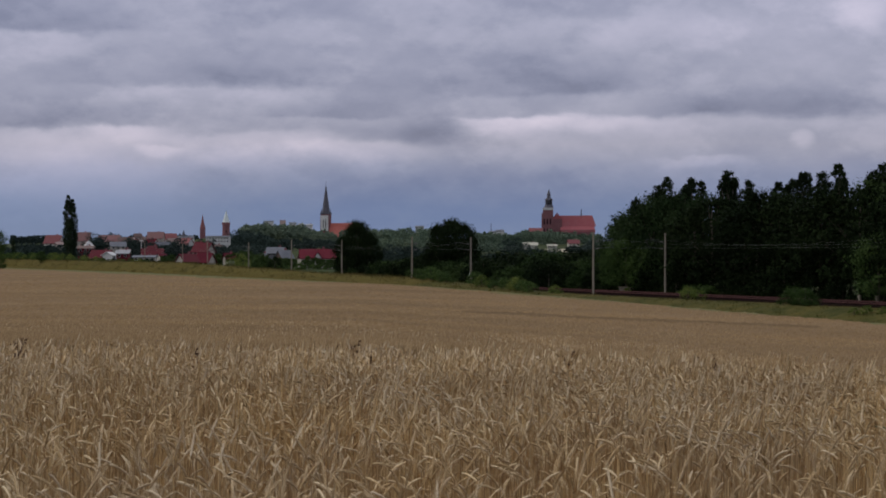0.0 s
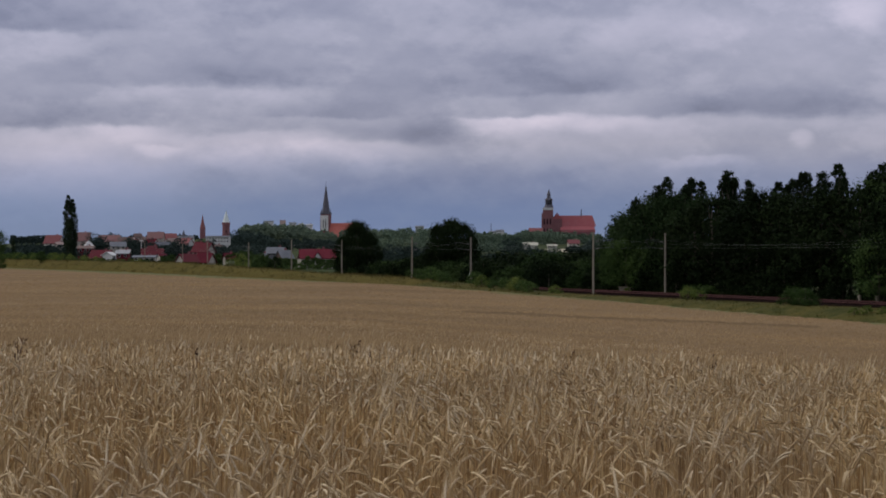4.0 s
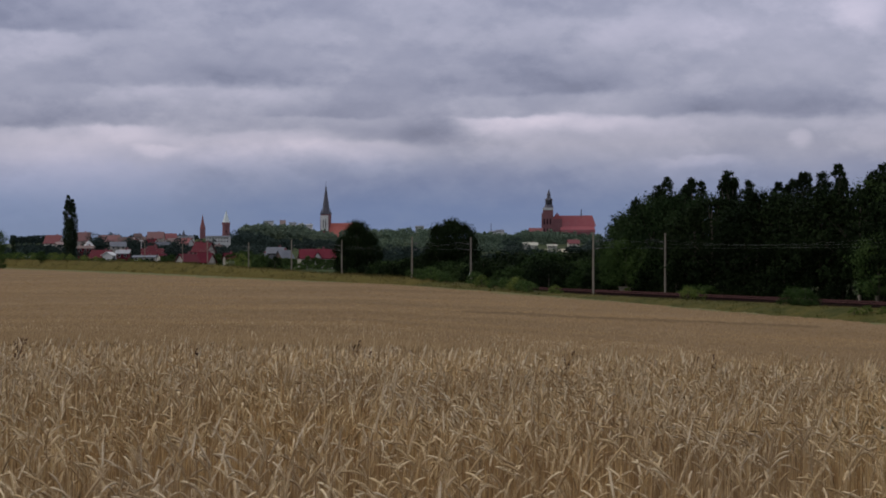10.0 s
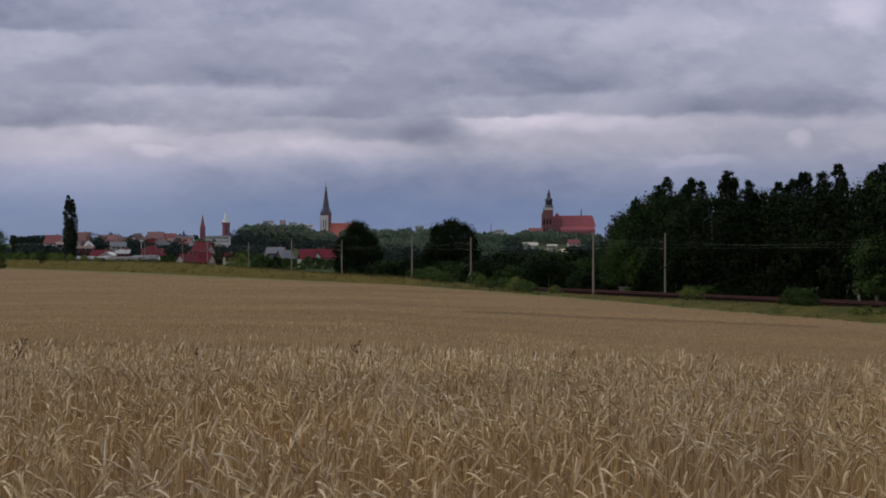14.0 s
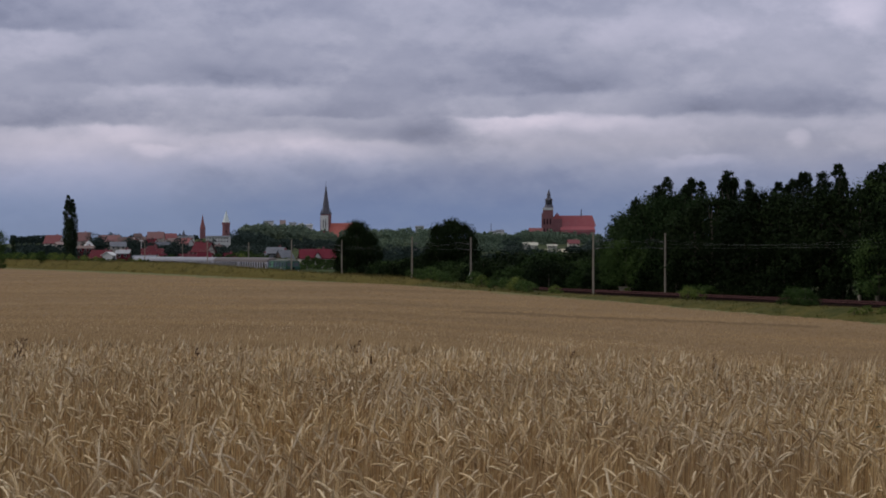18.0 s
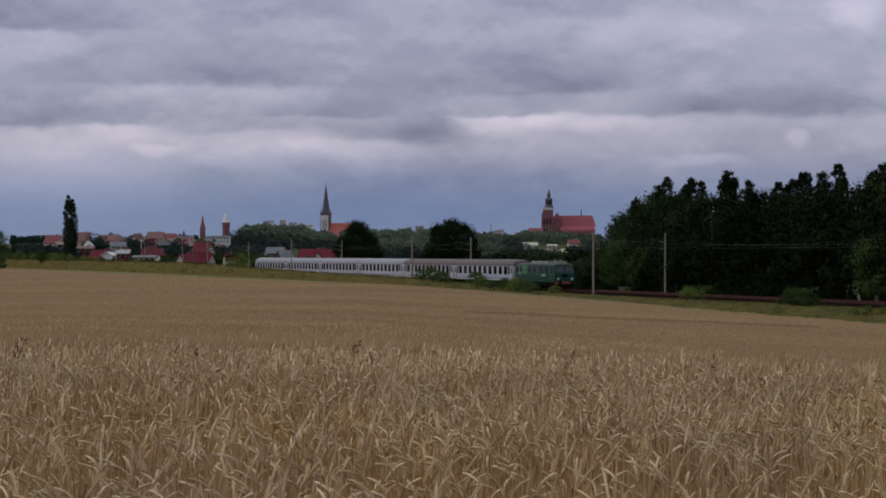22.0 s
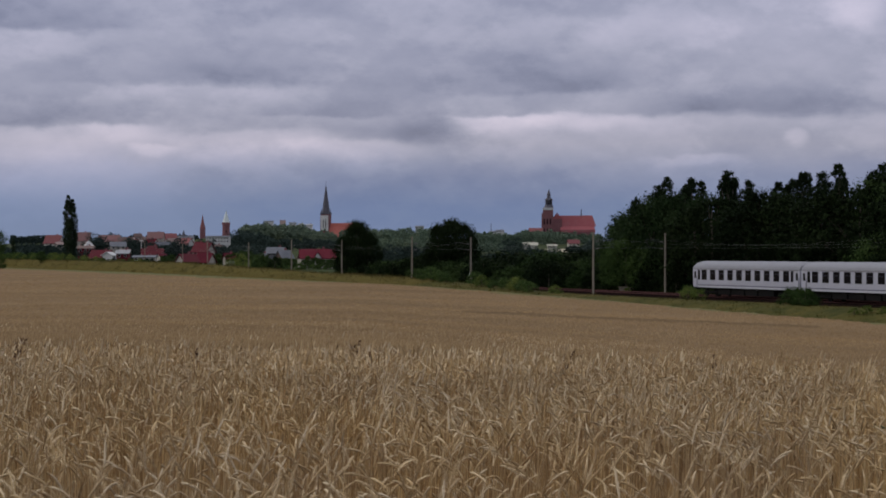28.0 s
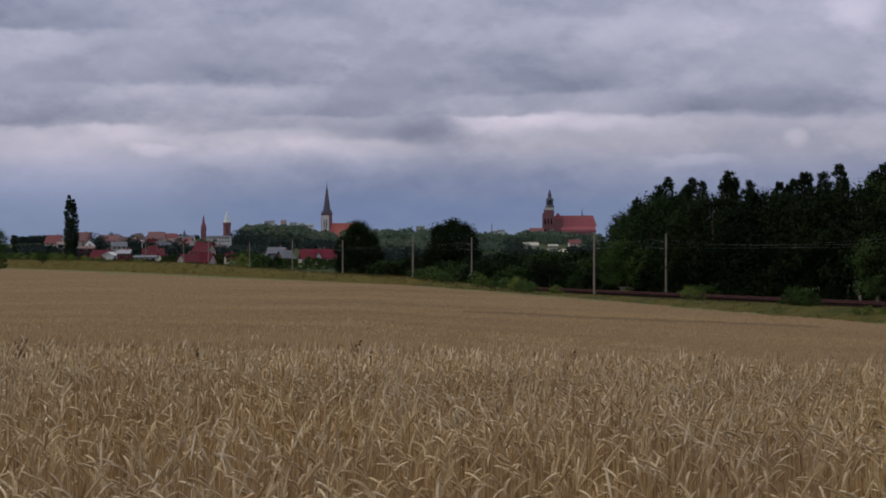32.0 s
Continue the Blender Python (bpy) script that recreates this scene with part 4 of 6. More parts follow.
def lineside():
    """Small concrete things behind the far track."""
    x, y = place(59.3, -11.0)
    c = new("culvert_head")
    c.matrix_basis = pose(x, y, gz(x, y) - 0.05, 0, 0, -math.degrees(TH) + 55)
    tagged(c, "pale weathered concrete culvert head beside the railway", "culvert")
    bm = bmesh.new()
    v = [bm.verts.new(p) for p in ((-0.65, -0.2, 0), (0.65, -0.2, 0), (1.0, -0.2, 1.05), (-1.0, -0.2, 1.05), (-0.65, 0.2, 0), (0.65, 0.2, 0), (1.0, 0.2, 1.05), (-1.0, 0.2, 1.05))]
    bmesh.ops.convex_hull(bm, input=v)
    part("head_wall", bm, M_CONCRETE, c)
    boxed("coping", (-1.08, 1.08, -0.27, 0.27, 1.05, 1.17), M_CONCRETE, c, "", 0.02)
    for s in (118.9, 122.4):
        x, y = place(s, -11.0)
        c = new("marker_post")
        c.matrix_basis = pose(x, y, gz(x, y), 0, 0, -math.degrees(TH))
        tagged(c, "short pale concrete marker post behind the rails", "post", "marker posts")
        boxed("post", (-0.14, 0.14, -0.12, 0.12, -0.3, 1.15), M_CONCRETE, c, "", 0.03)
        boxed("plate", (-0.2, 0.2, -0.16, -0.12, 0.75, 1.1), M_CONCRETE, c, "weathered pale plate")


lineside()


# ---- the train ----
def bogie(parent, x, wheelbase, wheel):
    bg = boxed("bogie", (x - wheelbase / 2 - 0.5, x + wheelbase / 2 + 0.5, -1.05, 1.05, wheel * 0.85, wheel * 0.85 + 0.3), M_UNDER, parent, "black bogie frame", 0.03)
    for dx in (-wheelbase / 2, wheelbase / 2):
        for side in (-0.75, 0.75):
            bm = bmesh.new()
            rod(bm, (x + dx, side - 0.065, wheel), (x + dx, side + 0.065, wheel), wheel, wheel, 20)
            rod(bm, (x + dx, side * 1.12 - 0.05, wheel), (x + dx, side * 1.12 + 0.05, wheel), 0.14, 0.14, 10)
            part("wheel", bm, M_UNDER, bg)


def shell(length, profile, ends=0.0):
    """A body of constant section, its roof rounding down over the ends."""
    bm = bmesh.new()
    rings = []
    half = length / 2
    top = max(z for _, z in profile)
    for x, k in ((-half, 1.0), (-half + 0.12, 0.55), (-half + 0.35, 0.22), (-half + 0.8, 0.0), (half - 0.8, 0.0), (half - 0.35, 0.22), (half - 0.12, 0.55), (half, 1.0)):
        ring = []
        for y, z in profile:
            drop = ends * k * max(0.0, (z - 2.9) / (top - 2.9)) ** 1.5
            ring.append(bm.verts.new((x, y, z - drop)))
        rings.append(ring)
    n = len(profile)
    for a, b in zip(rings, rings[1:]):
        for i in range(n - 1):
            bm.faces.new((a[i], a[i + 1], b[i + 1], b[i]))
    bm.faces.new(rings[0][::-1])
    bm.faces.new(rings[-1])
    bmesh.ops.recalc_face_normals(bm, faces=bm.faces)
    return bm


def coach(old_roof, windows, banded, label):
    """Origin on the rail under the middle; x forward, the camera sees the side at y = -1.41."""
    c = new("passenger_coach")
    tagged(c, label, "railway coach", "coaches of the train")
    L2 = 12.08
    low = [(-1.41, 3.12), (-1.415, 2.2), (-1.40, 1.3), (-1.33, 1.06), (1.33, 1.06), (1.40, 1.3), (1.415, 2.2), (1.41, 3.12)]
    part("body", shell(2 * L2, low), M_COACH, c)
    arc = [(-1.41, 3.122)] + [(-1.41 * math.cos(a) ** 0.75, 3.12 + 0.93 * math.sin(a) ** 0.85) for a in np.linspace(0.12, math.pi / 2, 7)]
    arc = arc + [(-y, z) for y, z in arc[-2::-1]]
    part("roof", shell(2 * L2, arc, 0.3), M_COACH_ROOF_OLD if old_roof else M_COACH_ROOF, c, "sooty brown-grey roof" if old_roof else "silver-grey roof")
    for side in (-1, 1):
        y = side * 1.412
        if banded:
            boxed("waist_band", (-L2 + 1.3, L2 - 1.3, y - 0.012, y + 0.012, 1.42, 1.78), M_COACH_BAND, c, "lavender band under the windows")
        boxed("gutter", (-L2 + 0.3, L2 - 0.3, y - 0.03, y + 0.03, 3.105, 3.145), M_COACH_ROOF_OLD, c, "dark rain gutter")
        boxed("skirt", (-L2 + 1.35, L2 - 1.35, y - 0.02, y + 0.012, 1.06, 1.24), M_SKIRT, c, "pale skirt panel")
        boxed("sill_stripe", (-L2 + 1.2, L2 - 1.2, y - 0.008, y + 0.014, 1.30, 1.37), M_LINE, c, "thin dark stripe")
        # windows, each with a frame and a divided pane
        xs = [(-9.3 + 18.6 * i / (windows - 1), 1.24) for i in range(windows)] + [(-10.55, 0.55), (10.55, 0.55)]
        for x, wide in xs:
            fr = boxed("window", (x - wide / 2 - 0.06, x + wide / 2 + 0.06, y - 0.02, y + 0.02, 1.88, 3.10), M_COACH, c, "dark window", 0.02)
            boxed("pane", (x - wide / 2, x + wide / 2, y - 0.028, y + 0.028, 1.93, 3.05), M_PANE, fr)
            boxed("transom", (x - wide / 2, x + wide / 2, y - 0.034, y + 0.034, 2.66, 2.69), M_LINE, fr)
        for x in (-11.5, 11.5):
            dr = boxed("door", (x - 0.36, x + 0.36, y - 0.014, y + 0.014, 1.12, 3.05), M_COACH, c, "entrance door in the coach end", 0.01)
            boxed("pane", (x - 0.2, x + 0.2, y - 0.03, y + 0.03, 2.1, 2.85), M_PANE, dr)
            boxed("handrail", (x + 0.42, x + 0.46, y - 0.05, y + 0.05, 1.3, 2.4), M_WIRE, dr)
    for end in (-1, 1):
        x = end * L2
        boxed("gangway", (min(x, x + end * 0.17), max(x, x + end * 0.17), -0.55, 0.55, 1.15, 3.2), M_UNDER, c, "black rubber gangway", 0.03)
        for y in (-0.87, 0.87):
            bm = bmesh.new()
            rod(bm, (x - end * 0.02, y, 1.06), (x + end * 0.16, y, 1.06), 0.10, 0.10, 10)
            rod(bm, (x + end * 0.14, y, 1.06), (x + end * 0.17, y, 1.06), 0.22, 0.22, 12)
            part("buffer", bm, M_UNDER, c)
    boxed("underframe", (-11.7, 11.7, -1.2, 1.2, 0.88, 1.08), M_UNDER, c)
    # boxes made deep and near black, also filling in the shade below the floor
    for a, b in ((-6.4, -3.6), (-3.3, -0.4), (-0.1, 2.6), (2.9, 6.2)):
        boxed("equipment_box", (a, b, -1.18, 1.18, 0.28, 0.9), M_UNDER, c, "", 0.04)
    for x in (-8.6, 8.6):
        bogie(c, x, 2.5, 0.46)
    for i in range(8):
        x = -9.4 + i * 2.7
        boxed("roof_vent", (x - 0.2, x + 0.2, -0.18, 0.18, 4.0, 4.065), M_COACH_ROOF, c, "", 0.03)
    return c


def locomotive():
    c = new("electric_locomotive")
    tagged(c, "green electric locomotive with two-tone sides and a raised pantograph", "locomotive")
    L2 = 7.25
    low = [(-1.45, 2.1), (-1.46, 1.6), (-1.44, 1.05), (1.44, 1.05), (1.46, 1.6), (1.45, 2.1)]
    part("body", shell(2 * L2, low), M_LOCO_LOW, c, "dark teal lower body")
    up = [(-1.45, 2.102), (-1.43, 2.6), (-1.36, 3.35), (1.36, 3.35), (1.43, 2.6), (1.45, 2.102)]
    bm = shell(2 * L2, up)
    for v in bm.verts:
        # raked cab fronts
        v.co.x *= 1 - 0.045 * max(0.0, (v.co.z - 2.1) / 1.25)
    part("upper_body", bm, M_LOCO, c)
    roof = [(-1.36, 3.352), (-1.3, 3.46), (-1.0, 3.56), (0, 3.6), (1.0, 3.56), (1.3, 3.46), (1.36, 3.352)]
    bm = shell(2 * L2 - 0.6, roof, 0.15)
    part("roof", bm, M_LOCO_ROOF, c, "grey roof")
    for side in (-1, 1):
        # side panels lean in with the body
        def panel(name, x0, x1, z0, z1, mat, lift=0.0, label="", parent=None):
            bm = bmesh.new()
            vs = []
            for x in (x0, x1):
                for z in (z0, z1):
                    yy = 1.45 - (0.02 / 0.5) * max(0, min(z, 2.6) - 2.1) - (0.07 / 0.75) * max(0, z - 2.6)
                    for o in (-0.012, 0.012 + lift):
                        vs.append(bm.verts.new((x, side * (yy + o), z)))
            bmesh.ops.convex_hull(bm, input=vs)
            return part(name, bm, mat, parent or c, label)
        panel("side_panel", -6.75, -2.9, 2.16, 3.26, M_LOCO_LIGHT, 0, "light green upper panel")
        panel("side_panel", -2.6, 5.0, 2.16, 3.26, M_LOCO, 0, "green upper panel")
        panel("waist_moulding", -7.1, 7.1, 2.08, 2.13, M_LOCO_LIGHT, 0.014, "light green moulding")
        for x in (-6.35, 6.0):
            panel("cab_window", x - 0.5, x + 0.5, 2.26, 3.16, M_PANE, 0.012, "dark cab side window")
        for x0, x1 in ((-2.4, -1.0), (-0.8, 0.6), (1.5, 3.3)):
            g = panel("side_window", x0, x1, 2.28, 3.16, M_PANE, 0.012, "dark engine-room window")
            for x in (x0, x1):
                panel("frame", x - 0.05, x + 0.05, 2.24, 3.2, M_LOCO_LIGHT, 0.02, "", g)
            panel("frame", x0, x1, 2.68, 2.71, M_UNDER, 0.022, "", g)
        for x in (-5.0, 4.15):
            d = panel("cab_door", x - 0.33, x + 0.33, 1.2, 3.2, M_LOCO, 0.014, "cab door")
            panel("door_pane", x - 0.22, x + 0.22, 2.3, 3.1, M_PANE, 0.024, "", d)
            panel("door_gap", x - 0.40, x - 0.31, 1.2, 3.24, M_UNDER, 0.024, "dark door gap", d)
            boxed("handrail", (x + 0.4, x + 0.44, side * 1.5 - 0.02, side * 1.5 + 0.02, 1.2, 2.6), M_WIRE, d)
        panel("number_plate", 2.6, 3.9, 1.86, 2.0, M_SIGN, 0.014, "pale unreadable lettering")
        panel("maker_plate", -5.4, -5.15, 1.9, 2.1, M_SIGN, 0.014, "small pale plate")
        panel("sill_strip", -7.1, 7.1, 1.07, 1.2, M_LOCO_FACE, 0.012, "grey-green sill strip")
    for end in (-1, 1):
        x = end * L2

        def face(name, y0, y1, z0, z1, mat, lift, label="", parent=None):
            bm = bmesh.new()
            vs = []
            for y in (y0, y1):
                for z in (z0, z1):
                    xx = L2 * (1 - 0.045 * max(0.0, (z - 2.1) / 1.25))
                    for o in (-0.015, lift):
                        vs.append(bm.verts.new((end * (xx + o), y, z)))
            bmesh.ops.convex_hull(bm, input=vs)
            return part(name, bm, mat, parent or c, label)
        fp = face("front_panel", -1.38, 1.38, 1.15, 2.1, M_LOCO_FACE, 0.012, "blue-green cab front")
        fu = face("front_panel", -1.30, 1.30, 2.1, 3.33, M_LOCO_FACE, 0.012, "blue-green cab front")
        for y in (-0.68, 0.68):
            face("windscreen", y - 0.5, y + 0.5, 2.42, 3.05, M_SCREEN, 0.024, "dark windscreen", fu)
        face("train_sign", -0.35, 0.35, 1.75, 2.15, M_PANE, 0.03, "dark central panel", fp)
        for y in (-1.0, 1.0):
            bm = bmesh.new()
            rod(bm, (x, y, 1.5), (x + end * 0.09, y, 1.5), 0.15, 0.15, 14)
            part("headlight", bm, M_LAMP, fp, "pale round headlight")
        bm = bmesh.new()
        box(bm, min(x - end * 0.2, x + end * 0.03), max(x - end * 0.2, x + end * 0.03), -1.35, 1.35, 0.78, 1.12, 0.02)
        bb = part("buffer_beam", bm, M_BUFFER, c, "red buffer beam")
        for y in (-0.87, 0.87):
            bm = bmesh.new()
            rod(bm, (x, y, 1.0), (x + end * 0.45, y, 1.0), 0.11, 0.11, 10)
            rod(bm, (x + end * 0.42, y, 1.0), (x + end * 0.48, y, 1.0), 0.24, 0.24, 14)
            part("buffer", bm, M_UNDER, bb)
        boxed("snow_plough", (min(x - end * 0.5, x - end * 0.1), max(x - end * 0.5, x - end * 0.1), -1.15, 1.15, 0.25, 0.7), M_UNDER, c, "", 0.03)
    boxed("underframe", (-6.9, 6.9, -1.2, 1.2, 0.62, 1.06), M_UNDER, c)
    boxed("equipment_box", (-1.6, 1.6, -1.25, 1.25, 0.35, 0.8), M_UNDER, c, "", 0.04)
    for x in (-3.95, 3.95):
        bogie(c, x, 3.05, 0.62)
    # pantographs: the rear one raised to the wire, the front one folded
    for x, rise in ((-4.6, 1.75), (4.4, 0.28)):
        bm = bmesh.new()
        for y in (-0.5, 0.5):
            rod(bm, (x - 0.7, y, 3.85), (x + 0.7, y, 3.85), 0.03, 0.03, 6)
            rod(bm, (x - 0.6, y, 3.85), (x + (0.55 if rise > 1 else 0.9), y * 0.9, 3.85 + rise * 0.5), 0.025, 0.025, 6)
            rod(bm, (x + (0.55 if rise > 1 else 0.9), y * 0.9, 3.85 + rise * 0.5), (x - 0.1, y * 0.8, 3.85 + rise), 0.02, 0.02, 6)
            rod(bm, (x - 0.6, y, 3.5), (x - 0.6, y, 3.85), 0.05, 0.05, 6)
            rod(bm, (x + 0.6, y, 3.5), (x + 0.6, y, 3.85), 0.05, 0.05, 6)
        pg = part("pantograph", bm, M_WIRE if rise > 1 else M_ROOF_GEAR, c, "raised pantograph" if rise > 1 else "folded pantograph")
        for dx in (-0.12, 0.12):
            bm = bmesh.new()
            rod(bm, (x - 0.1 + dx, -0.85, 3.85 + rise), (x - 0.1 + dx, 0.85, 3.85 + rise), 0.03, 0.03, 6)
            part("collector_bar", bm, M_WIRE, pg)
    for a, b in ((-2.9, -1.2), (-0.8, 1.6), (1.9, 3.0), (5.6, 6.3)):
        boxed("roof_box", (a, b, -0.75, 0.75, 3.5, 3.84), M_ROOF_GEAR, c, "pale roof equipment box", 0.05)
    return c


COACH_PITCH = 24.5
COACHES = [(coach(n >= 4, 10 if n != 4 else 11, n == 5,
                  "white passenger coach with a sooty brown-grey roof" if n >= 4 else "white passenger coach with a silver-grey roof"), n) for n in range(6)]
LOCO = locomotive()


# ---- the town ----
def house(x, y, wide, deep, wall_h, roof_h, turn, wall_mat, roof_mat, label, lift=0.0, rows=1, cols=3, dormer=False, name="house"):
    h = new(name)
    h.matrix_basis = pose(x, y, gz(x, y) + lift, 0, 0, turn)
    tagged(h, label, "house" if name == "house" else "building")
    a, b = wide / 2, deep / 2
    bm = bmesh.new()
    box(bm, -a, a, -b, b, -1.5 - lift, wall_h)
    v = [bm.verts.new(p) for p in ((-a, -b, wall_h), (-a, b, wall_h), (-a, 0, wall_h + roof_h), (a, -b, wall_h), (a, b, wall_h), (a, 0, wall_h + roof_h))]
    bm.faces.new((v[0], v[2], v[1])), bm.faces.new((v[3], v[4], v[5]))
    part("wall", bm, wall_mat, h)
    bm = bmesh.new()
    o, t = 0.5, 0.22
    drop = o * roof_h / b
    for sgn in (-1, 1):
        q = [Vector((-a - o, sgn * (b + o), wall_h - drop)), Vector((a + o, sgn * (b + o), wall_h - drop)), Vector((a + o, 0, wall_h + roof_h)), Vector((-a - o, 0, wall_h + roof_h))]
        bmesh.ops.convex_hull(bm, input=[bm.verts.new(p + Vector((0, 0, dz))) for p in q for dz in (0.02, t)])
    roof = part("roof", bm, roof_mat, h)
    boxed("chimney", (a * 0.3, a * 0.3 + 0.7, 0.4, 1.1, wall_h + roof_h * 0.4, wall_h + roof_h + 0.9), M_BRICK_HAZED, roof)
    storey = wall_h / rows
    for r in range(rows):
        for k in range(cols):
            wx = -a + wide * (k + 0.5) / cols
            z0 = storey * r + storey * 0.35
            w = boxed("window", (wx - 0.55, wx + 0.55, -b - 0.06, -b + 0.05, z0, z0 + min(1.4, storey * 0.5)), M_WHITE, h)
            boxed("pane", (wx - 0.45, wx + 0.45, -b - 0.08, -b + 0.03, z0 + 0.1, z0 + min(1.4, storey * 0.5) - 0.1), M_PANE, w)
    if dormer:
        bm = bmesh.new()
        dz = wall_h - 0.3
        pts = [(-1.3, -b - 0.3, dz), (1.3, -b - 0.3, dz), (0, -b - 0.3, dz + roof_h * 0.75), (-1.3, 0, dz), (1.3, 0, dz), (0, 0, dz + roof_h * 0.75)]
        bmesh.ops.convex_hull(bm, input=[bm.verts.new(p) for p in pts])
        dm = part("gable", bm, M_WHITE, h, "white gable")
        bm = bmesh.new()
        for sgn in (-1, 1):
            q = [Vector((0, -b - 0.6, dz + roof_h * 0.75)), Vector((sgn * 1.6, -b - 0.6, dz - 0.15)), Vector((sgn * 1.6, 0, dz - 0.15)), Vector((0, 0, dz + roof_h * 0.75))]
            bmesh.ops.convex_hull(bm, input=[bm.verts.new(p + Vector((0, 0, k))) for p in q for k in (0.03, 0.25)])
        part("gable_roof", bm, roof_mat, dm)
    return h


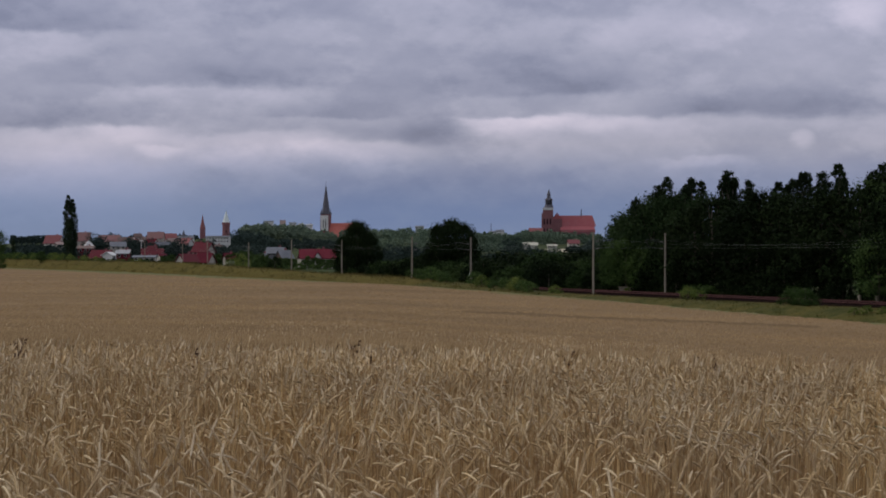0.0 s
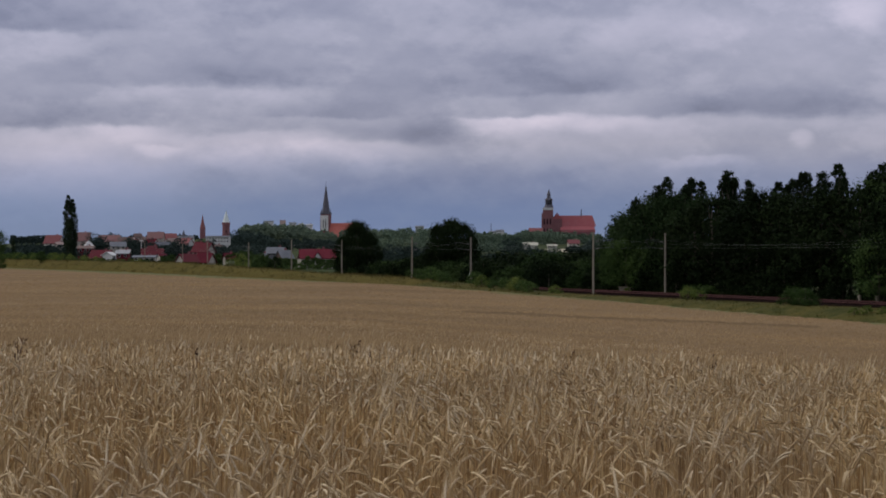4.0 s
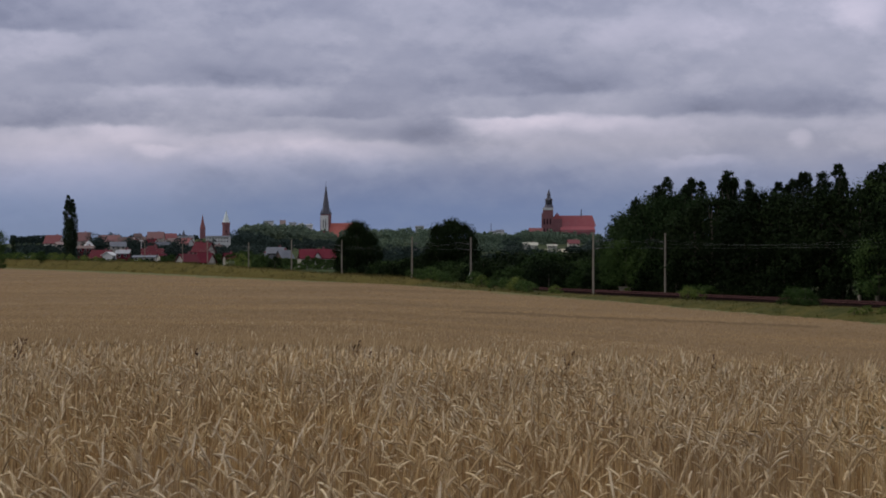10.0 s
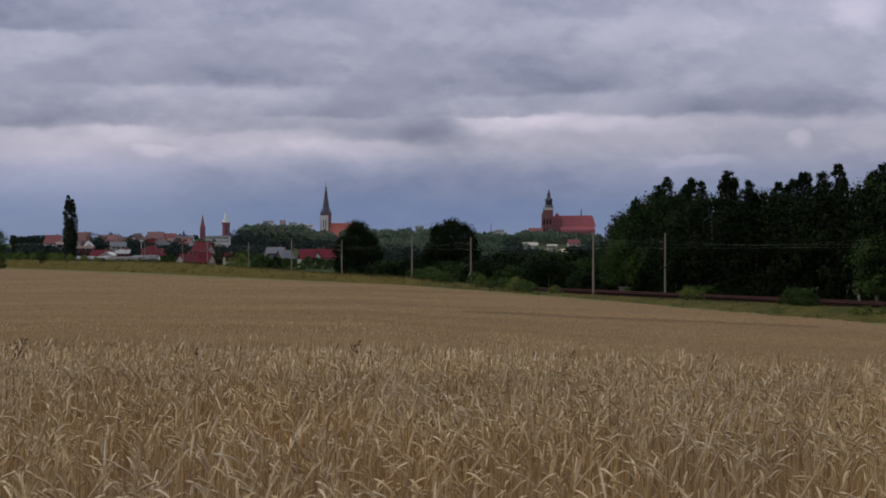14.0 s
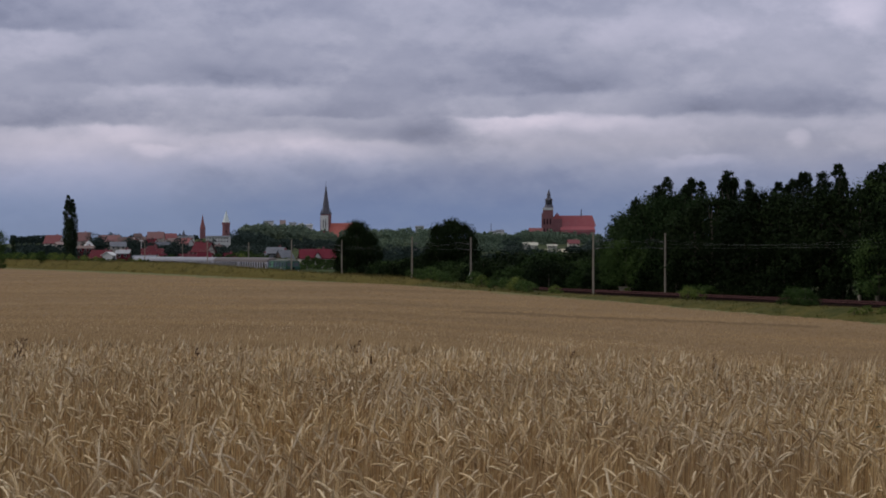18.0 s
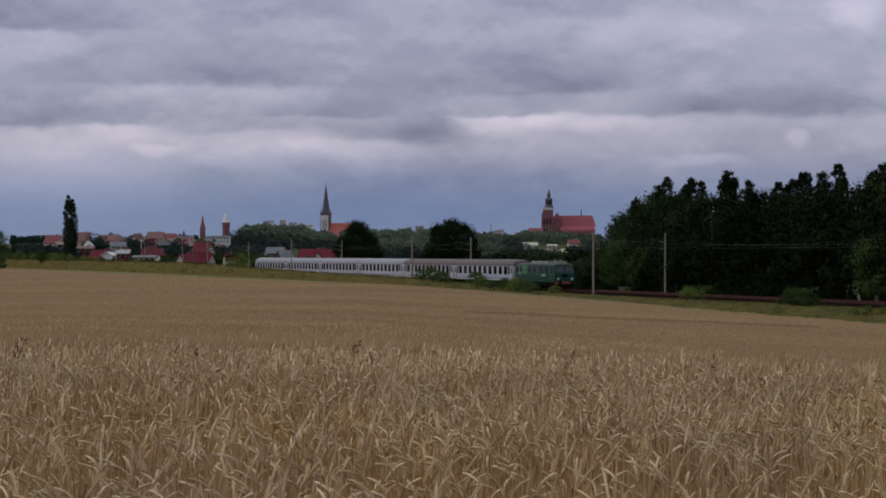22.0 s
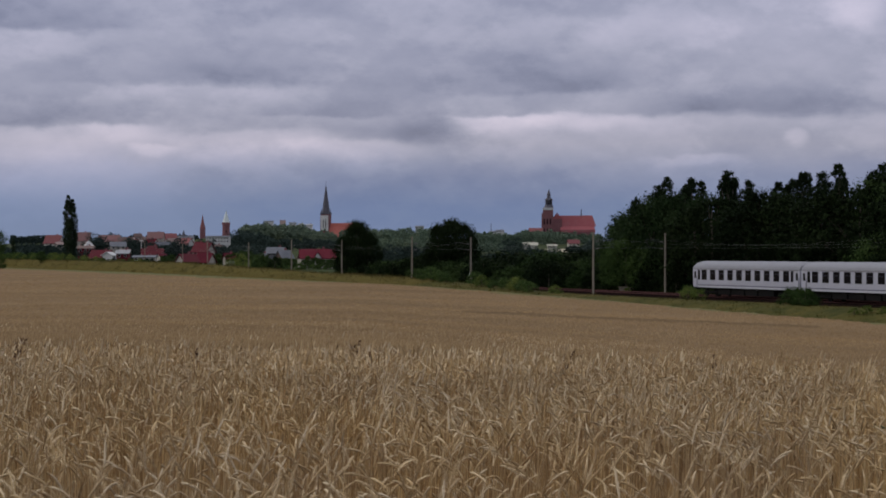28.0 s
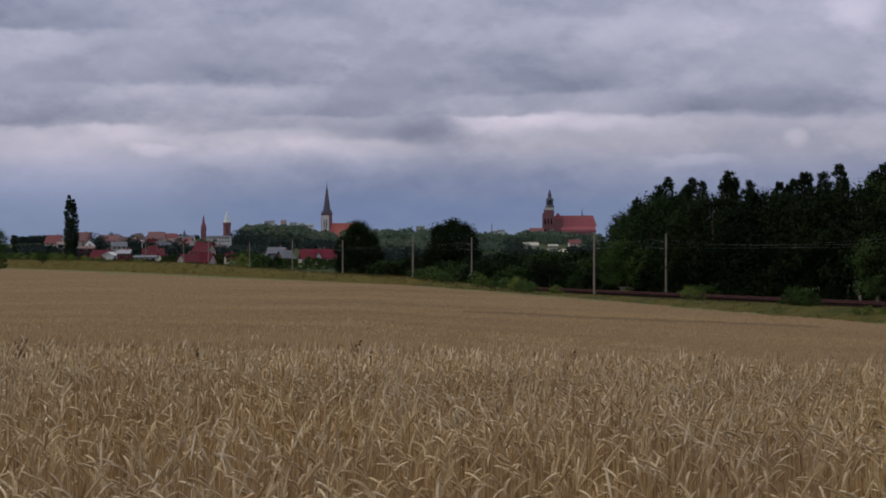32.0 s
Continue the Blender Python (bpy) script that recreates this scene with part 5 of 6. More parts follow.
# x, distance, width, depth, wall height, roof height, turn, walls, roof, base height, storeys, windows a storey
for row in (
        (-84.3, 652, 5.4, 5.4, 1.7, 2.3, 38, M_CREAM, M_RED, -2.6, 1, 3, False, "low red-roofed white house by the railway"),
        (-79.6, 662, 5.2, 5.0, 1.6, 2.7, -24, M_CREAM, M_RED, -2.6, 1, 3, False, "red-roofed house with a white gable by the railway"),
        (-87.2, 720, 6.6, 5.0, 1.5, 2.9, -28, M_CREAM, M_RED, 1.0, 1, 2, False, "steep red roof of a house behind the railway houses"),
        (-40.0, 630, 10.8, 8.1, 2.0, 2.7, 6, M_CREAM, M_RED, -1.8, 1, 4, True, "long red-roofed house with a white gable dormer"),
        (-138.0, 800, 8.0, 6.2, 1.5, 3.0, -12, M_CREAM, M_RED, -1.6, 1, 3, False, "low house with a long red roof"),
        (-122.8, 760, 4.6, 5.0, 2.2, 1.1, 0, M_RED, M_PALE_ROOF, -0.5, 1, 2, False, "small dark red shed with a pale roof"),
        (-162.3, 900, 6.7, 5.0, 2.6, 1.0, 0, M_RED, M_BROWN_ROOF, 1.4, 1, 3, False, "low brick-red building below the pavilion"),
        (-164.3, 1000, 7.4, 5.6, 2.3, 2.0, 14, M_CREAM, M_GREY_ROOF, 3.1, 1, 3, False, "pale house with a grey roof"),
        (-117.5, 800, 8.2, 6.2, 2.1, 2.7, 10, M_RED, M_RED, -1.3, 1, 3, False, "red-roofed house at the town edge"),
        (-111.4, 740, 8.0, 6.0, 1.5, 0.6, 0, M_CREAM, M_GREY_ROOF, -1.3, 1, 4, False, "low white shed with a flat grey roof"),
        (-108.1, 760, 2.6, 5.0, 1.5, 0.9, 30, M_CREAM, M_RED, -1.0, 1, 1, False, "small white house with a red roof"),
        (-180.4, 1080, 3.6, 3.0, 2.0, 1.6, 60, M_WHITE, M_TILE, 3.2, 1, 2, False, "small white gabled house among the town trees"),
        (-128.4, 800, 3.4, 3.0, 1.7, 1.1, 10, M_WHITE, M_BROWN_ROOF, 0.5, 1, 2, False, "low white house with a dark roof at the town edge"),
        (-120.4, 820, 3.4, 3.0, 1.5, 1.8, -20, M_CREAM, M_RED, 1.4, 1, 2, False, "small house with a steep red roof"),
        (-215.9, 1400, 5.0, 4.0, 3.0, 2.2, 20, M_WHITE, M_BROWN_ROOF, 10.4, 1, 2, False, "small white house among the town trees"),
        (-208.2, 1150, 4.0, 3.2, 2.2, 2.0, -30, M_CREAM, M_BROWN_ROOF, 3.9, 1, 2, False, "small pale house with a brown roof"),
        (-170.4, 1300, 4.6, 3.7, 2.4, 2.4, 30, M_WHITE, M_TILE, 6.5, 1, 2, False, "small white gabled house among the town trees"),
        (-135.7, 1100, 3.6, 3.0, 2.0, 1.8, -15, M_CREAM, M_RED, 4.2, 1, 2, False, "small house with a steep red roof"),
        (-113.7, 1000, 3.2, 3.0, 1.8, 1.6, 25, M_WHITE, M_BROWN_ROOF, 2.5, 1, 2, False, "low white house with a dark roof at the town edge"),
        (-226.1, 1150, 9.2, 6.9, 3.6, 4.3, -15, M_CREAM, M_TILE, 4.3, 2, 3, False, "large house with an orange tiled roof"),
        (-227.9, 1250, 10.0, 7.5, 3.6, 5.0, 5, M_CREAM, M_TILE, 6.3, 2, 3, False, "large house with an orange tiled roof"),
        (-219.1, 1300, 13.4, 10.0, 2.2, 4.1, 0, M_CREAM, M_TILE, 7.2, 2, 4, False, "terrace with pale orange roofs"),
        (-200.4, 1250, 9.3, 7.0, 2.1, 2.9, 10, M_WHITE, M_BROWN_ROOF, 6.7, 2, 3, False, "white terrace with a brown roof"),
        (-246.7, 1700, 13.6, 10.2, 3.9, 5.3, 0, M_CREAM, M_TILE, 10.9, 2, 3, False, "old town house with an orange roof"),
        (-242.5, 1750, 13.0, 9.8, 3.5, 5.0, 12, M_WHITE, M_TILE, 10.7, 2, 3, False, "old town house with an orange roof"),
        (-233.2, 1800, 12.9, 9.6, 4.6, 2.1, 0, M_WHITE, M_GREY_ROOF, 10.9, 3, 5, False, "pale block with a grey roof"),
        (-170.4, 1500, 17.6, 11.0, 4.7, 0.9, 0, M_WHITE, M_GREY_ROOF, 9.4, 2, 8, False, "long white block with a flat roof"),
        (-71.3, 660, 3.0, 5.0, 1.5, 1.7, 20, M_CREAM, M_RED, -1.6, 1, 2, False, "small red-roofed house between garden trees"),
        (-61.6, 730, 6.0, 5.0, 1.5, 1.9, -10, M_GREY_ROOF, M_GREY_ROOF, 0.4, 1, 3, False, "pale house with a grey roof"),
        (-55.4, 690, 4.3, 5.0, 3.5, 2.4, 35, M_BROWN_ROOF, M_GREY_ROOF, -3.3, 2, 2, False, "grey gabled house with weathered walls"),
        (-63.6, 700, 1.6, 5.0, 1.5, 1.0, 0, M_CREAM, M_GREY_ROOF, -1.0, 1, 1, False, "small white shed between garden trees"),
        (-46.0, 660, 3.0, 5.0, 1.7, 1.9, 30, M_CREAM, M_BROWN_ROOF, -1.6, 1, 2, False, "brown-roofed house beside the long red roof"),
        (48.4, 1100, 7.5, 5.7, 1.9, 1.3, 0, M_STRAW_WALL, M_STRAW_WALL, 4.4, 2, 5, False, "pale low block beyond the wood"),
        (85.6, 1300, 7.0, 5.4, 1.6, 2.2, 8, M_CREAM, M_TILE, 6.8, 1, 3, False, "house with an orange roof below the church"),
        (63.4, 1150, 5.2, 5.0, 1.3, 0.8, 0, M_STRAW_WALL, M_STRAW_WALL, 4.7, 1, 5, False, "pale low block beyond the wood"),
        (126.5, 2700, 18.5, 11.0, 4.6, 4.6, 0, M_CREAM, M_TILE, 27.1, 1, 3, False, "orange-roofed house beside the church"),
        (-228.8, 2600, 11.9, 8.9, 4.5, 0.7, 0, M_WHITE, M_GREY_ROOF, 39.5, 2, 4, False, "white block on the wooded rise"),
        (-206.6, 2550, 6.6, 5.0, 5.8, 4.4, 6, M_CREAM, M_BROWN_ROOF, 34.2, 2, 2, False, "tall pale gable with a brown roof on the rise"),
        (-197.6, 2600, 8.9, 6.7, 5.2, 1.5, 0, M_WHITE, M_GREY_ROOF, 35.8, 1, 3, False, "white house on the rise"),
        (-186.5, 2600, 7.4, 5.6, 4.5, 1.5, 10, M_WHITE, M_PALE_ROOF, 35.1, 1, 2, False, "pale house with a pale roof on the rise"),
        (-175.7, 2600, 8.2, 6.1, 4.5, 1.5, 0, M_WHITE, M_PALE_ROOF, 34.3, 1, 2, False, "pale house on the rise"),
        (-29.6, 2500, 10.7, 8.0, 5.0, 1.4, 0, M_WHITE, M_GREY_ROOF, 30.2, 2, 3, False, "white block above far trees"),
        (67.9, 2700, 9.3, 6.9, 4.6, 1.5, 0, M_WHITE, M_GREY_ROOF, 26.3, 2, 3, False, "white block above far trees"),
        (80.8, 2800, 11.2, 8.4, 6.4, 1.6, 0, M_WHITE, M_GREY_ROOF, 27.2, 3, 3, False, "white block above far trees"),
        (-213.1, 1100, 3.8, 5.0, 2.5, 1.3, 20, M_CREAM, M_BROWN_ROOF, 4.2, 1, 2, False, "small house with a brown roof"),
        (-211.4, 1350, 6.2, 5.0, 2.7, 2.3, -10, M_WHITE, M_TILE, 6.3, 1, 2, False, "white house with an orange roof"),
        (-213.0, 1400, 5.2, 5.0, 3.2, 3.2, 25, M_CREAM, M_BROWN_ROOF, 6.8, 1, 2, False, "pale house with a brown roof"),
        (-131.5, 780, 2.7, 5.0, 2.0, 1.1, 60, M_WHITE, M_WHITE, -1.0, 1, 1, False, "white gable end of a house"),
        (-230.5, 1400, 8.1, 6.1, 1.9, 3.6, -7, M_CREAM, M_RED, 5.4, 1, 2, False, "red-roofed cream-walled house among the town trees"),
        (-207.9, 1400, 10.0, 7.5, 2.3, 3.9, -11, M_WHITE, M_RED, 5.7, 1, 2, False, "red-roofed white house among the town trees"),
        (-259.6, 1800, 9.2, 6.9, 2.6, 2.7, -2, M_WHITE, M_BROWN_ROOF, 10.4, 1, 2, False, "brown-roofed white house among the town trees"),
        (-218.8, 1600, 8.4, 6.3, 2.5, 4.0, 33, M_CREAM, M_BROWN_ROOF, 7.4, 1, 2, False, "brown-roofed cream-walled house among the town trees"),
        (-215.6, 1400, 9.6, 7.2, 2.0, 2.8, 40, M_CREAM, M_RED, 6.6, 1, 2, False, "red-roofed cream-walled house among the town trees"),
        (-239.2, 1800, 8.5, 6.4, 2.4, 3.2, 3, M_WHITE, M_BROWN_ROOF, 11.3, 1, 2, False, "brown-roofed white house among the town trees"),
        (-177.2, 1250, 9.6, 7.2, 2.0, 3.7, 29, M_CREAM, M_GREY_ROOF, 3.1, 1, 2, False, "grey-roofed cream-walled house among the town trees"),
        (-162.9, 1250, 9.1, 6.9, 2.4, 3.9, -32, M_WHITE, M_TILE, 4.8, 1, 2, False, "orange-roofed white house among the town trees"),
        (-273.7, 1800, 7.3, 5.4, 2.0, 3.3, 13, M_CREAM, M_TILE, 10.0, 1, 2, False, "orange-roofed cream-walled house among the town trees"),
        (-165.0, 1250, 8.8, 6.6, 2.4, 3.2, 24, M_CREAM, M_BROWN_ROOF, 3.6, 1, 2, False, "brown-roofed cream-walled house among the town trees"),
        (-205.9, 1250, 7.9, 5.9, 1.8, 3.6, -3, M_CREAM, M_TILE, 5.1, 1, 2, False, "orange-roofed cream-walled house among the town trees"),
        (-203.6, 1400, 9.1, 6.8, 2.2, 3.1, 8, M_CREAM, M_TILE, 4.5, 1, 2, False, "orange-roofed cream-walled house among the town trees")):
    X, Y, wd, dp, wh, rh, tn, wm, rm, bz, st, co, dm, lab = row
    house(X, Y, wd, dp, wh, rh, tn, wm, rm, lab, bz - gz(X, Y), st, co, dm)


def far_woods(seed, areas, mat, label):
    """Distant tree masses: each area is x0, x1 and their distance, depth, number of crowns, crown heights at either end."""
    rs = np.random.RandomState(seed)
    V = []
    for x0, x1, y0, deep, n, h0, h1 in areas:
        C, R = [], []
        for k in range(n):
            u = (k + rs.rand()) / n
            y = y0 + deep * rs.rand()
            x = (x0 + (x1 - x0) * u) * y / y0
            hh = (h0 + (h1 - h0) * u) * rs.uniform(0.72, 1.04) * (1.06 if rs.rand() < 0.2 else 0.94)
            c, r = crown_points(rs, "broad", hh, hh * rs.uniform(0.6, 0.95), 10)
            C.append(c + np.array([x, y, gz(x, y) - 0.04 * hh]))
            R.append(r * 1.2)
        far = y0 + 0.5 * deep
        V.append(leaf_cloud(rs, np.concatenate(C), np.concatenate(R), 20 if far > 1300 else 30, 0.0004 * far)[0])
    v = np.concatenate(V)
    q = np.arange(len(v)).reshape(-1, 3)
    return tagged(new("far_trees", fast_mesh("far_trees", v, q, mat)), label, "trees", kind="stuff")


far_woods(5, [(-502, -460, 2300, 200, 60, 12.1, 12.3)], M_LEAF_TOWN_HAZED, "dark hazy wood on the far horizon")
far_woods(6, [(-203, -178, 2000, 250, 80, 14.4, 17.9), (-181, -139, 2000, 350, 130, 15.9, 14.9), (-134, -104, 1900, 300, 70, 12.4, 8.3), (-107, -93, 1900, 300, 22, 5.2, 2.6)], M_LEAF_FAR_HAZED, "wooded rise above the town, grey-green with distance")
far_woods(7, [(-159, -132, 1500, 200, 60, 16.2, 12.6), (-121, -71, 1350, 300, 110, 10.3, 7.8), (-205, -200, 1150, 30, 5, 13.6, 13.3), (-144, -133, 1150, 100, 16, 9.2, 10.2), (-202, -192, 900, 50, 16, 7.5, 8.2), (-259, -240, 1200, 100, 40, 7.0, 6.7), (-97, -78, 900, 100, 50, 8.3, 7.8)], M_LEAF_TOWN_HAZED, "dark trees below the wooded rise")
far_woods(8, [(-260, -248, 1500, 100, 16, 12.1, 12.5), (-239, -221, 1450, 100, 24, 11.0, 11.9), (-163, -154, 1000, 50, 20, 7.7, 8.0), (-151, -123, 980, 120, 70, 7.1, 6.8), (-106, -96, 900, 80, 30, 7.3, 7.3), (-214, -193, 1000, 100, 40, 6.4, 4.9), (-193, -181, 1000, 50, 16, 6.2, 5.6), (-307, -254, 2050, 150, 50, 5.9, 4.3), (-182, -166, 1020, 40, 22, 6.1, 5.9), (-138, -133, 820, 20, 8, 4.2, 4.1), (-127, -124, 800, 20, 5, 5.0, 4.7), (-99, -93, 700, 20, 9, 4.9, 4.2), (-188, -176, 1180, 50, 16, 8.4, 7.8), (-181, -169, 1300, 50, 16, 8.6, 7.8)], M_LEAF_TOWN_HAZED, "dark trees among the houses of the town")
far_woods(9, [(-98, -12, 1900, 200, 130, 12.7, 16.2), (-58, -9, 1400, 100, 70, 10.5, 9.7), (26, 64, 1900, 200, 70, 14.1, 10.7), (63, 76, 1900, 200, 22, 10.5, 14.5), (76, 118, 1900, 200, 66, 15.5, 15.0), (120, 196, 2450, 200, 80, 18.0, 16.2), (19, 52, 1250, 150, 44, 8.8, 7.6)], M_LEAF_BELT_HAZED, "belt of trees between the railway and the town")
far_woods(10, [(27, 36, 880, 50, 10, 11.8, 11.0), (41, 51, 1000, 50, 14, 5.5, 6.1), (31, 42, 720, 60, 22, 7.0, 6.2), (9, 37, 600, 80, 90, 5.3, 4.7), (54, 60, 760, 100, 24, 9.4, 9.9), (-29, -3, 700, 100, 60, 8.1, 7.7)], M_LEAF_TOWN_HAZED, "dark trees at the edge of the fields before the town")
far_woods(11, [(-69, -57, 640, 50, 40, 6.3, 5.2), (-57, -53, 590, 40, 16, 5.3, 4.9), (-80, -73, 690, 30, 14, 5.2, 4.8), (-99, -93, 690, 30, 10, 4.9, 5.2), (-73, -65, 720, 40, 16, 4.7, 4.3), (-53, -44, 590, 30, 18, 4.2, 3.8), (-42, -28, 590, 30, 20, 4.1, 4.0)], M_LEAF_WOOD, "garden trees behind the railway houses")
far_woods(12, [(-121, -113, 705, 20, 9, 3.2, 2.6), (-108, -101, 690, 25, 9, 3.0, 3.6), (-95, -89, 640, 15, 8, 2.6, 3.4), (-137, -128, 770, 20, 8, 3.4, 2.8), (-234, -205, 1100, 40, 44, 6.4, 6.8), (-206, -186, 1200, 60, 26, 6.6, 7.4), (-262, -236, 1850, 60, 22, 9.0, 8.0), (79, 93, 1270, 15, 14, 5.6, 5.4), (-167, -158, 955, 15, 10, 4.6, 4.2), (-214, -188, 1090, 20, 12, 8.0, 7.6), (-178, -152, 1060, 20, 12, 8.6, 8.2), (-137, -118, 1010, 20, 10, 8.6, 9.0), (-166, -142, 850, 15, 10, 5.8, 6.2), (-178, -170, 1000, 20, 10, 12.8, 12.4), (-160, -154, 1000, 20, 6, 12.6, 13.0), (-136, -131, 1000, 20, 6, 11.4, 12.2), (-151, -144, 1000, 20, 6, 10.4, 9.6)], M_LEAF_TOWN_HAZED, "low dark garden trees between the town's houses")


def tower_part(name, parent, x, y, z0, z1, r0, r1, mat, sides=4, turn=45, label=""):
    bm = bmesh.new()
    bmesh.ops.create_cone(bm, cap_ends=True, segments=sides, radius1=r0, radius2=max(r1, 0.02), depth=z1 - z0, matrix=pose(x, y, (z0 + z1) / 2, 0, 0, turn))
    return part(name, bm, mat, parent, label)


def slot(parent, x, y, z, w, h, mat=None, deep=0.5, name="window"):
    """A pointed opening in a wall that faces the camera."""
    bm = bmesh.new()
    pts = [(x - w / 2, z), (x + w / 2, z), (x + w / 2, z + h * 0.75), (x, z + h), (x - w / 2, z + h * 0.75)]
    bmesh.ops.convex_hull(bm, input=[bm.verts.new((px, y + o, pz)) for px, pz in pts for o in (-deep, deep)])
    return part(name, bm, mat or M_PANE, parent)


R2 = math.sqrt(2)


def steeple_church():
    """Brick church with one tall slate spire; origin at the foot of its tower."""
    c = new("church")
    x, y = -168.6, 2850.0
    c.matrix_basis = pose(x, y, 3.0, 0, 0, -14)
    tagged(c, "neo-gothic church with a pale-panelled tower and a tall slate spire", "church")
    t = tower_part("tower", c, 0, 0, -10, 55, 6.4 * R2, 6.2 * R2, M_BRICK_HAZED)
    for z, tall in ((12, 15), (31.5, 22)):
        for dims in ((-5.5, 5.5, -6.85, -6.0, z, z + tall), (-6.85, -6.0, -5.5, 5.5, z, z + tall)):
            pn = boxed("panel", dims, M_WHITE, t, "pale rendered blind panel")
        for sx in (-1.7, 1.7):
            slot(pn, sx, -6.8, z + 4, 0.8, tall - 9)
    tower_part("cornice", c, 0, 0, 55, 57, 6.8 * R2, 6.8 * R2, M_SLATE_HAZED)
    for sx in (-1, 1):
        for sy in (-1, 1):
            tower_part("pinnacle", c, sx * 5.2, sy * 5.2, 57, 63, 0.9, 0.05, M_SLATE_HAZED, 6, 0)
    sp = tower_part("spire", c, 0, 0, 57, 99, 5.9, 0.1, M_SLATE_HAZED, 8, 22.5, "slate grey spire")
    tower_part("cross", sp, 0, 0, 99, 103, 0.25, 0.25, M_SLATE_HAZED, 5, 0)
    bm = bmesh.new()
    box(bm, 6, 46, -9, 13, -10, 23)
    nave = part("nave", bm, M_BRICK_HAZED, c)
    bm = bmesh.new()
    bmesh.ops.convex_hull(bm, input=[bm.verts.new(p) for p in ((6, -10, 23), (6, 14, 23), (6, 2, 42.5), (47, -10, 23), (47, 14, 23), (47, 2, 42.5))])
    part("roof", bm, M_ORANGE, c, "orange clay-tiled nave roof")
    for i in range(5):
        slot(nave, 11 + i * 7.5, -9, 6, 2, 11)


def great_church():
    """Large brick hall church: long steep roof, square tower with a dark lantern."""
    c = new("church")
    x, y = 147.0, 2880.0
    c.matrix_basis = pose(x, y, 10.0, 0, 0, -4)
    tagged(c, "gothic brick church with long red roof and dark lantern tower", "church")
    t = tower_part("tower", c, 5, 0, -16, 50, 8.6 * R2, 8.4 * R2, M_BRICK_HAZED)
    for k in range(3):
        for sx in (-4.5, 0, 4.5):
            slot(t, 5 + sx, -8.5, 6 + 14 * k, 1.7, 9)
    tower_part("belfry", c, 6, 0, 50, 58, 7.6 * R2, 7.2 * R2, M_BRICK_HAZED)
    bm = bmesh.new()
    box(bm, -1.6, 13.6, -7.8, 7.8, 54.5, 58.2)
    part("clock_band", bm, M_WHITE, c, "pale band below the lantern")
    tower_part("lantern_base", c, 7, 0, 58.2, 62, 7.6, 6.0, M_SLATE_HAZED, 8, 22.5)
    ln = tower_part("lantern", c, 7, 0, 62, 70, 5.6, 5.4, M_SLATE_HAZED, 8, 22.5, "dark copper lantern")
    for sx in (-2.6, 0, 2.6):
        slot(ln, 7 + sx, -4.9, 63, 1.1, 6)
    tower_part("lantern_cap", c, 7, 0, 70, 73, 6.6, 3.2, M_SLATE_HAZED, 8, 22.5)
    tower_part("lantern_top", c, 7, 0, 73, 77.5, 2.9, 2.6, M_SLATE_HAZED, 8, 22.5)
    tower_part("finial", c, 7, 0, 77.5, 85.5, 3.0, 0.05, M_SLATE_HAZED, 8, 22.5)
    # second tower stump with stepped gable
    s = tower_part("south_tower", c, 19, 2, -16, 42, 7.2 * R2, 7.2 * R2, M_BRICK_HAZED)
    bm = bmesh.new()
    bmesh.ops.convex_hull(bm, input=[bm.verts.new(p) for p in ((11.5, -5, 42), (26.5, -5, 42), (19, -5, 51), (11.5, 9, 42), (26.5, 9, 42), (19, 9, 51))])
    part("roof", bm, M_CRIMSON_HAZED, s, "red saddle roof")
    for sx in (-4, 0, 4):
        slot(s, 19 + sx, -5.3, 12, 1.6, 14)
    bm = bmesh.new()
    box(bm, 24, 74, -11, 13, -16, 26)
    nave = part("nave", bm, M_BRICK_HAZED, c)
    bm = bmesh.new()
    bmesh.ops.convex_hull(bm, input=[bm.verts.new(p) for p in ((22, -4, 31), (22, 12, 31), (22, 4, 47), (74, -4, 31), (76, 12, 31), (70, 4, 47))])
    part("roof", bm, M_CRIMSON_HAZED, c, "long red clay-tiled roof")
    bm = bmesh.new()
    bmesh.ops.convex_hull(bm, input=[bm.verts.new(p) for p in ((24, -11.6, 24), (24, -4, 31), (74.5, -11.6, 24), (73, -4, 31), (24, -11.6, 23), (74.5, -11.6, 23), (24, -4, 23), (73, -4, 23))])
    part("aisle_roof", bm, M_CRIMSON_HAZED, c, "red lean-to aisle roof")
    for i in range(8):
        slot(nave, 28 + i * 6.0, -11, 5, 2.2, 14)
        boxed("buttress", (24.4 + i * 6.0, 25.6 + i * 6.0, -12.8, -10.5, -16, 19), M_BRICK_HAZED, nave)
    tower_part("ridge_turret", c, 54, 4, 45, 56, 1.0, 0.6, M_SLATE_HAZED, 6, 0, "small dark ridge turret")


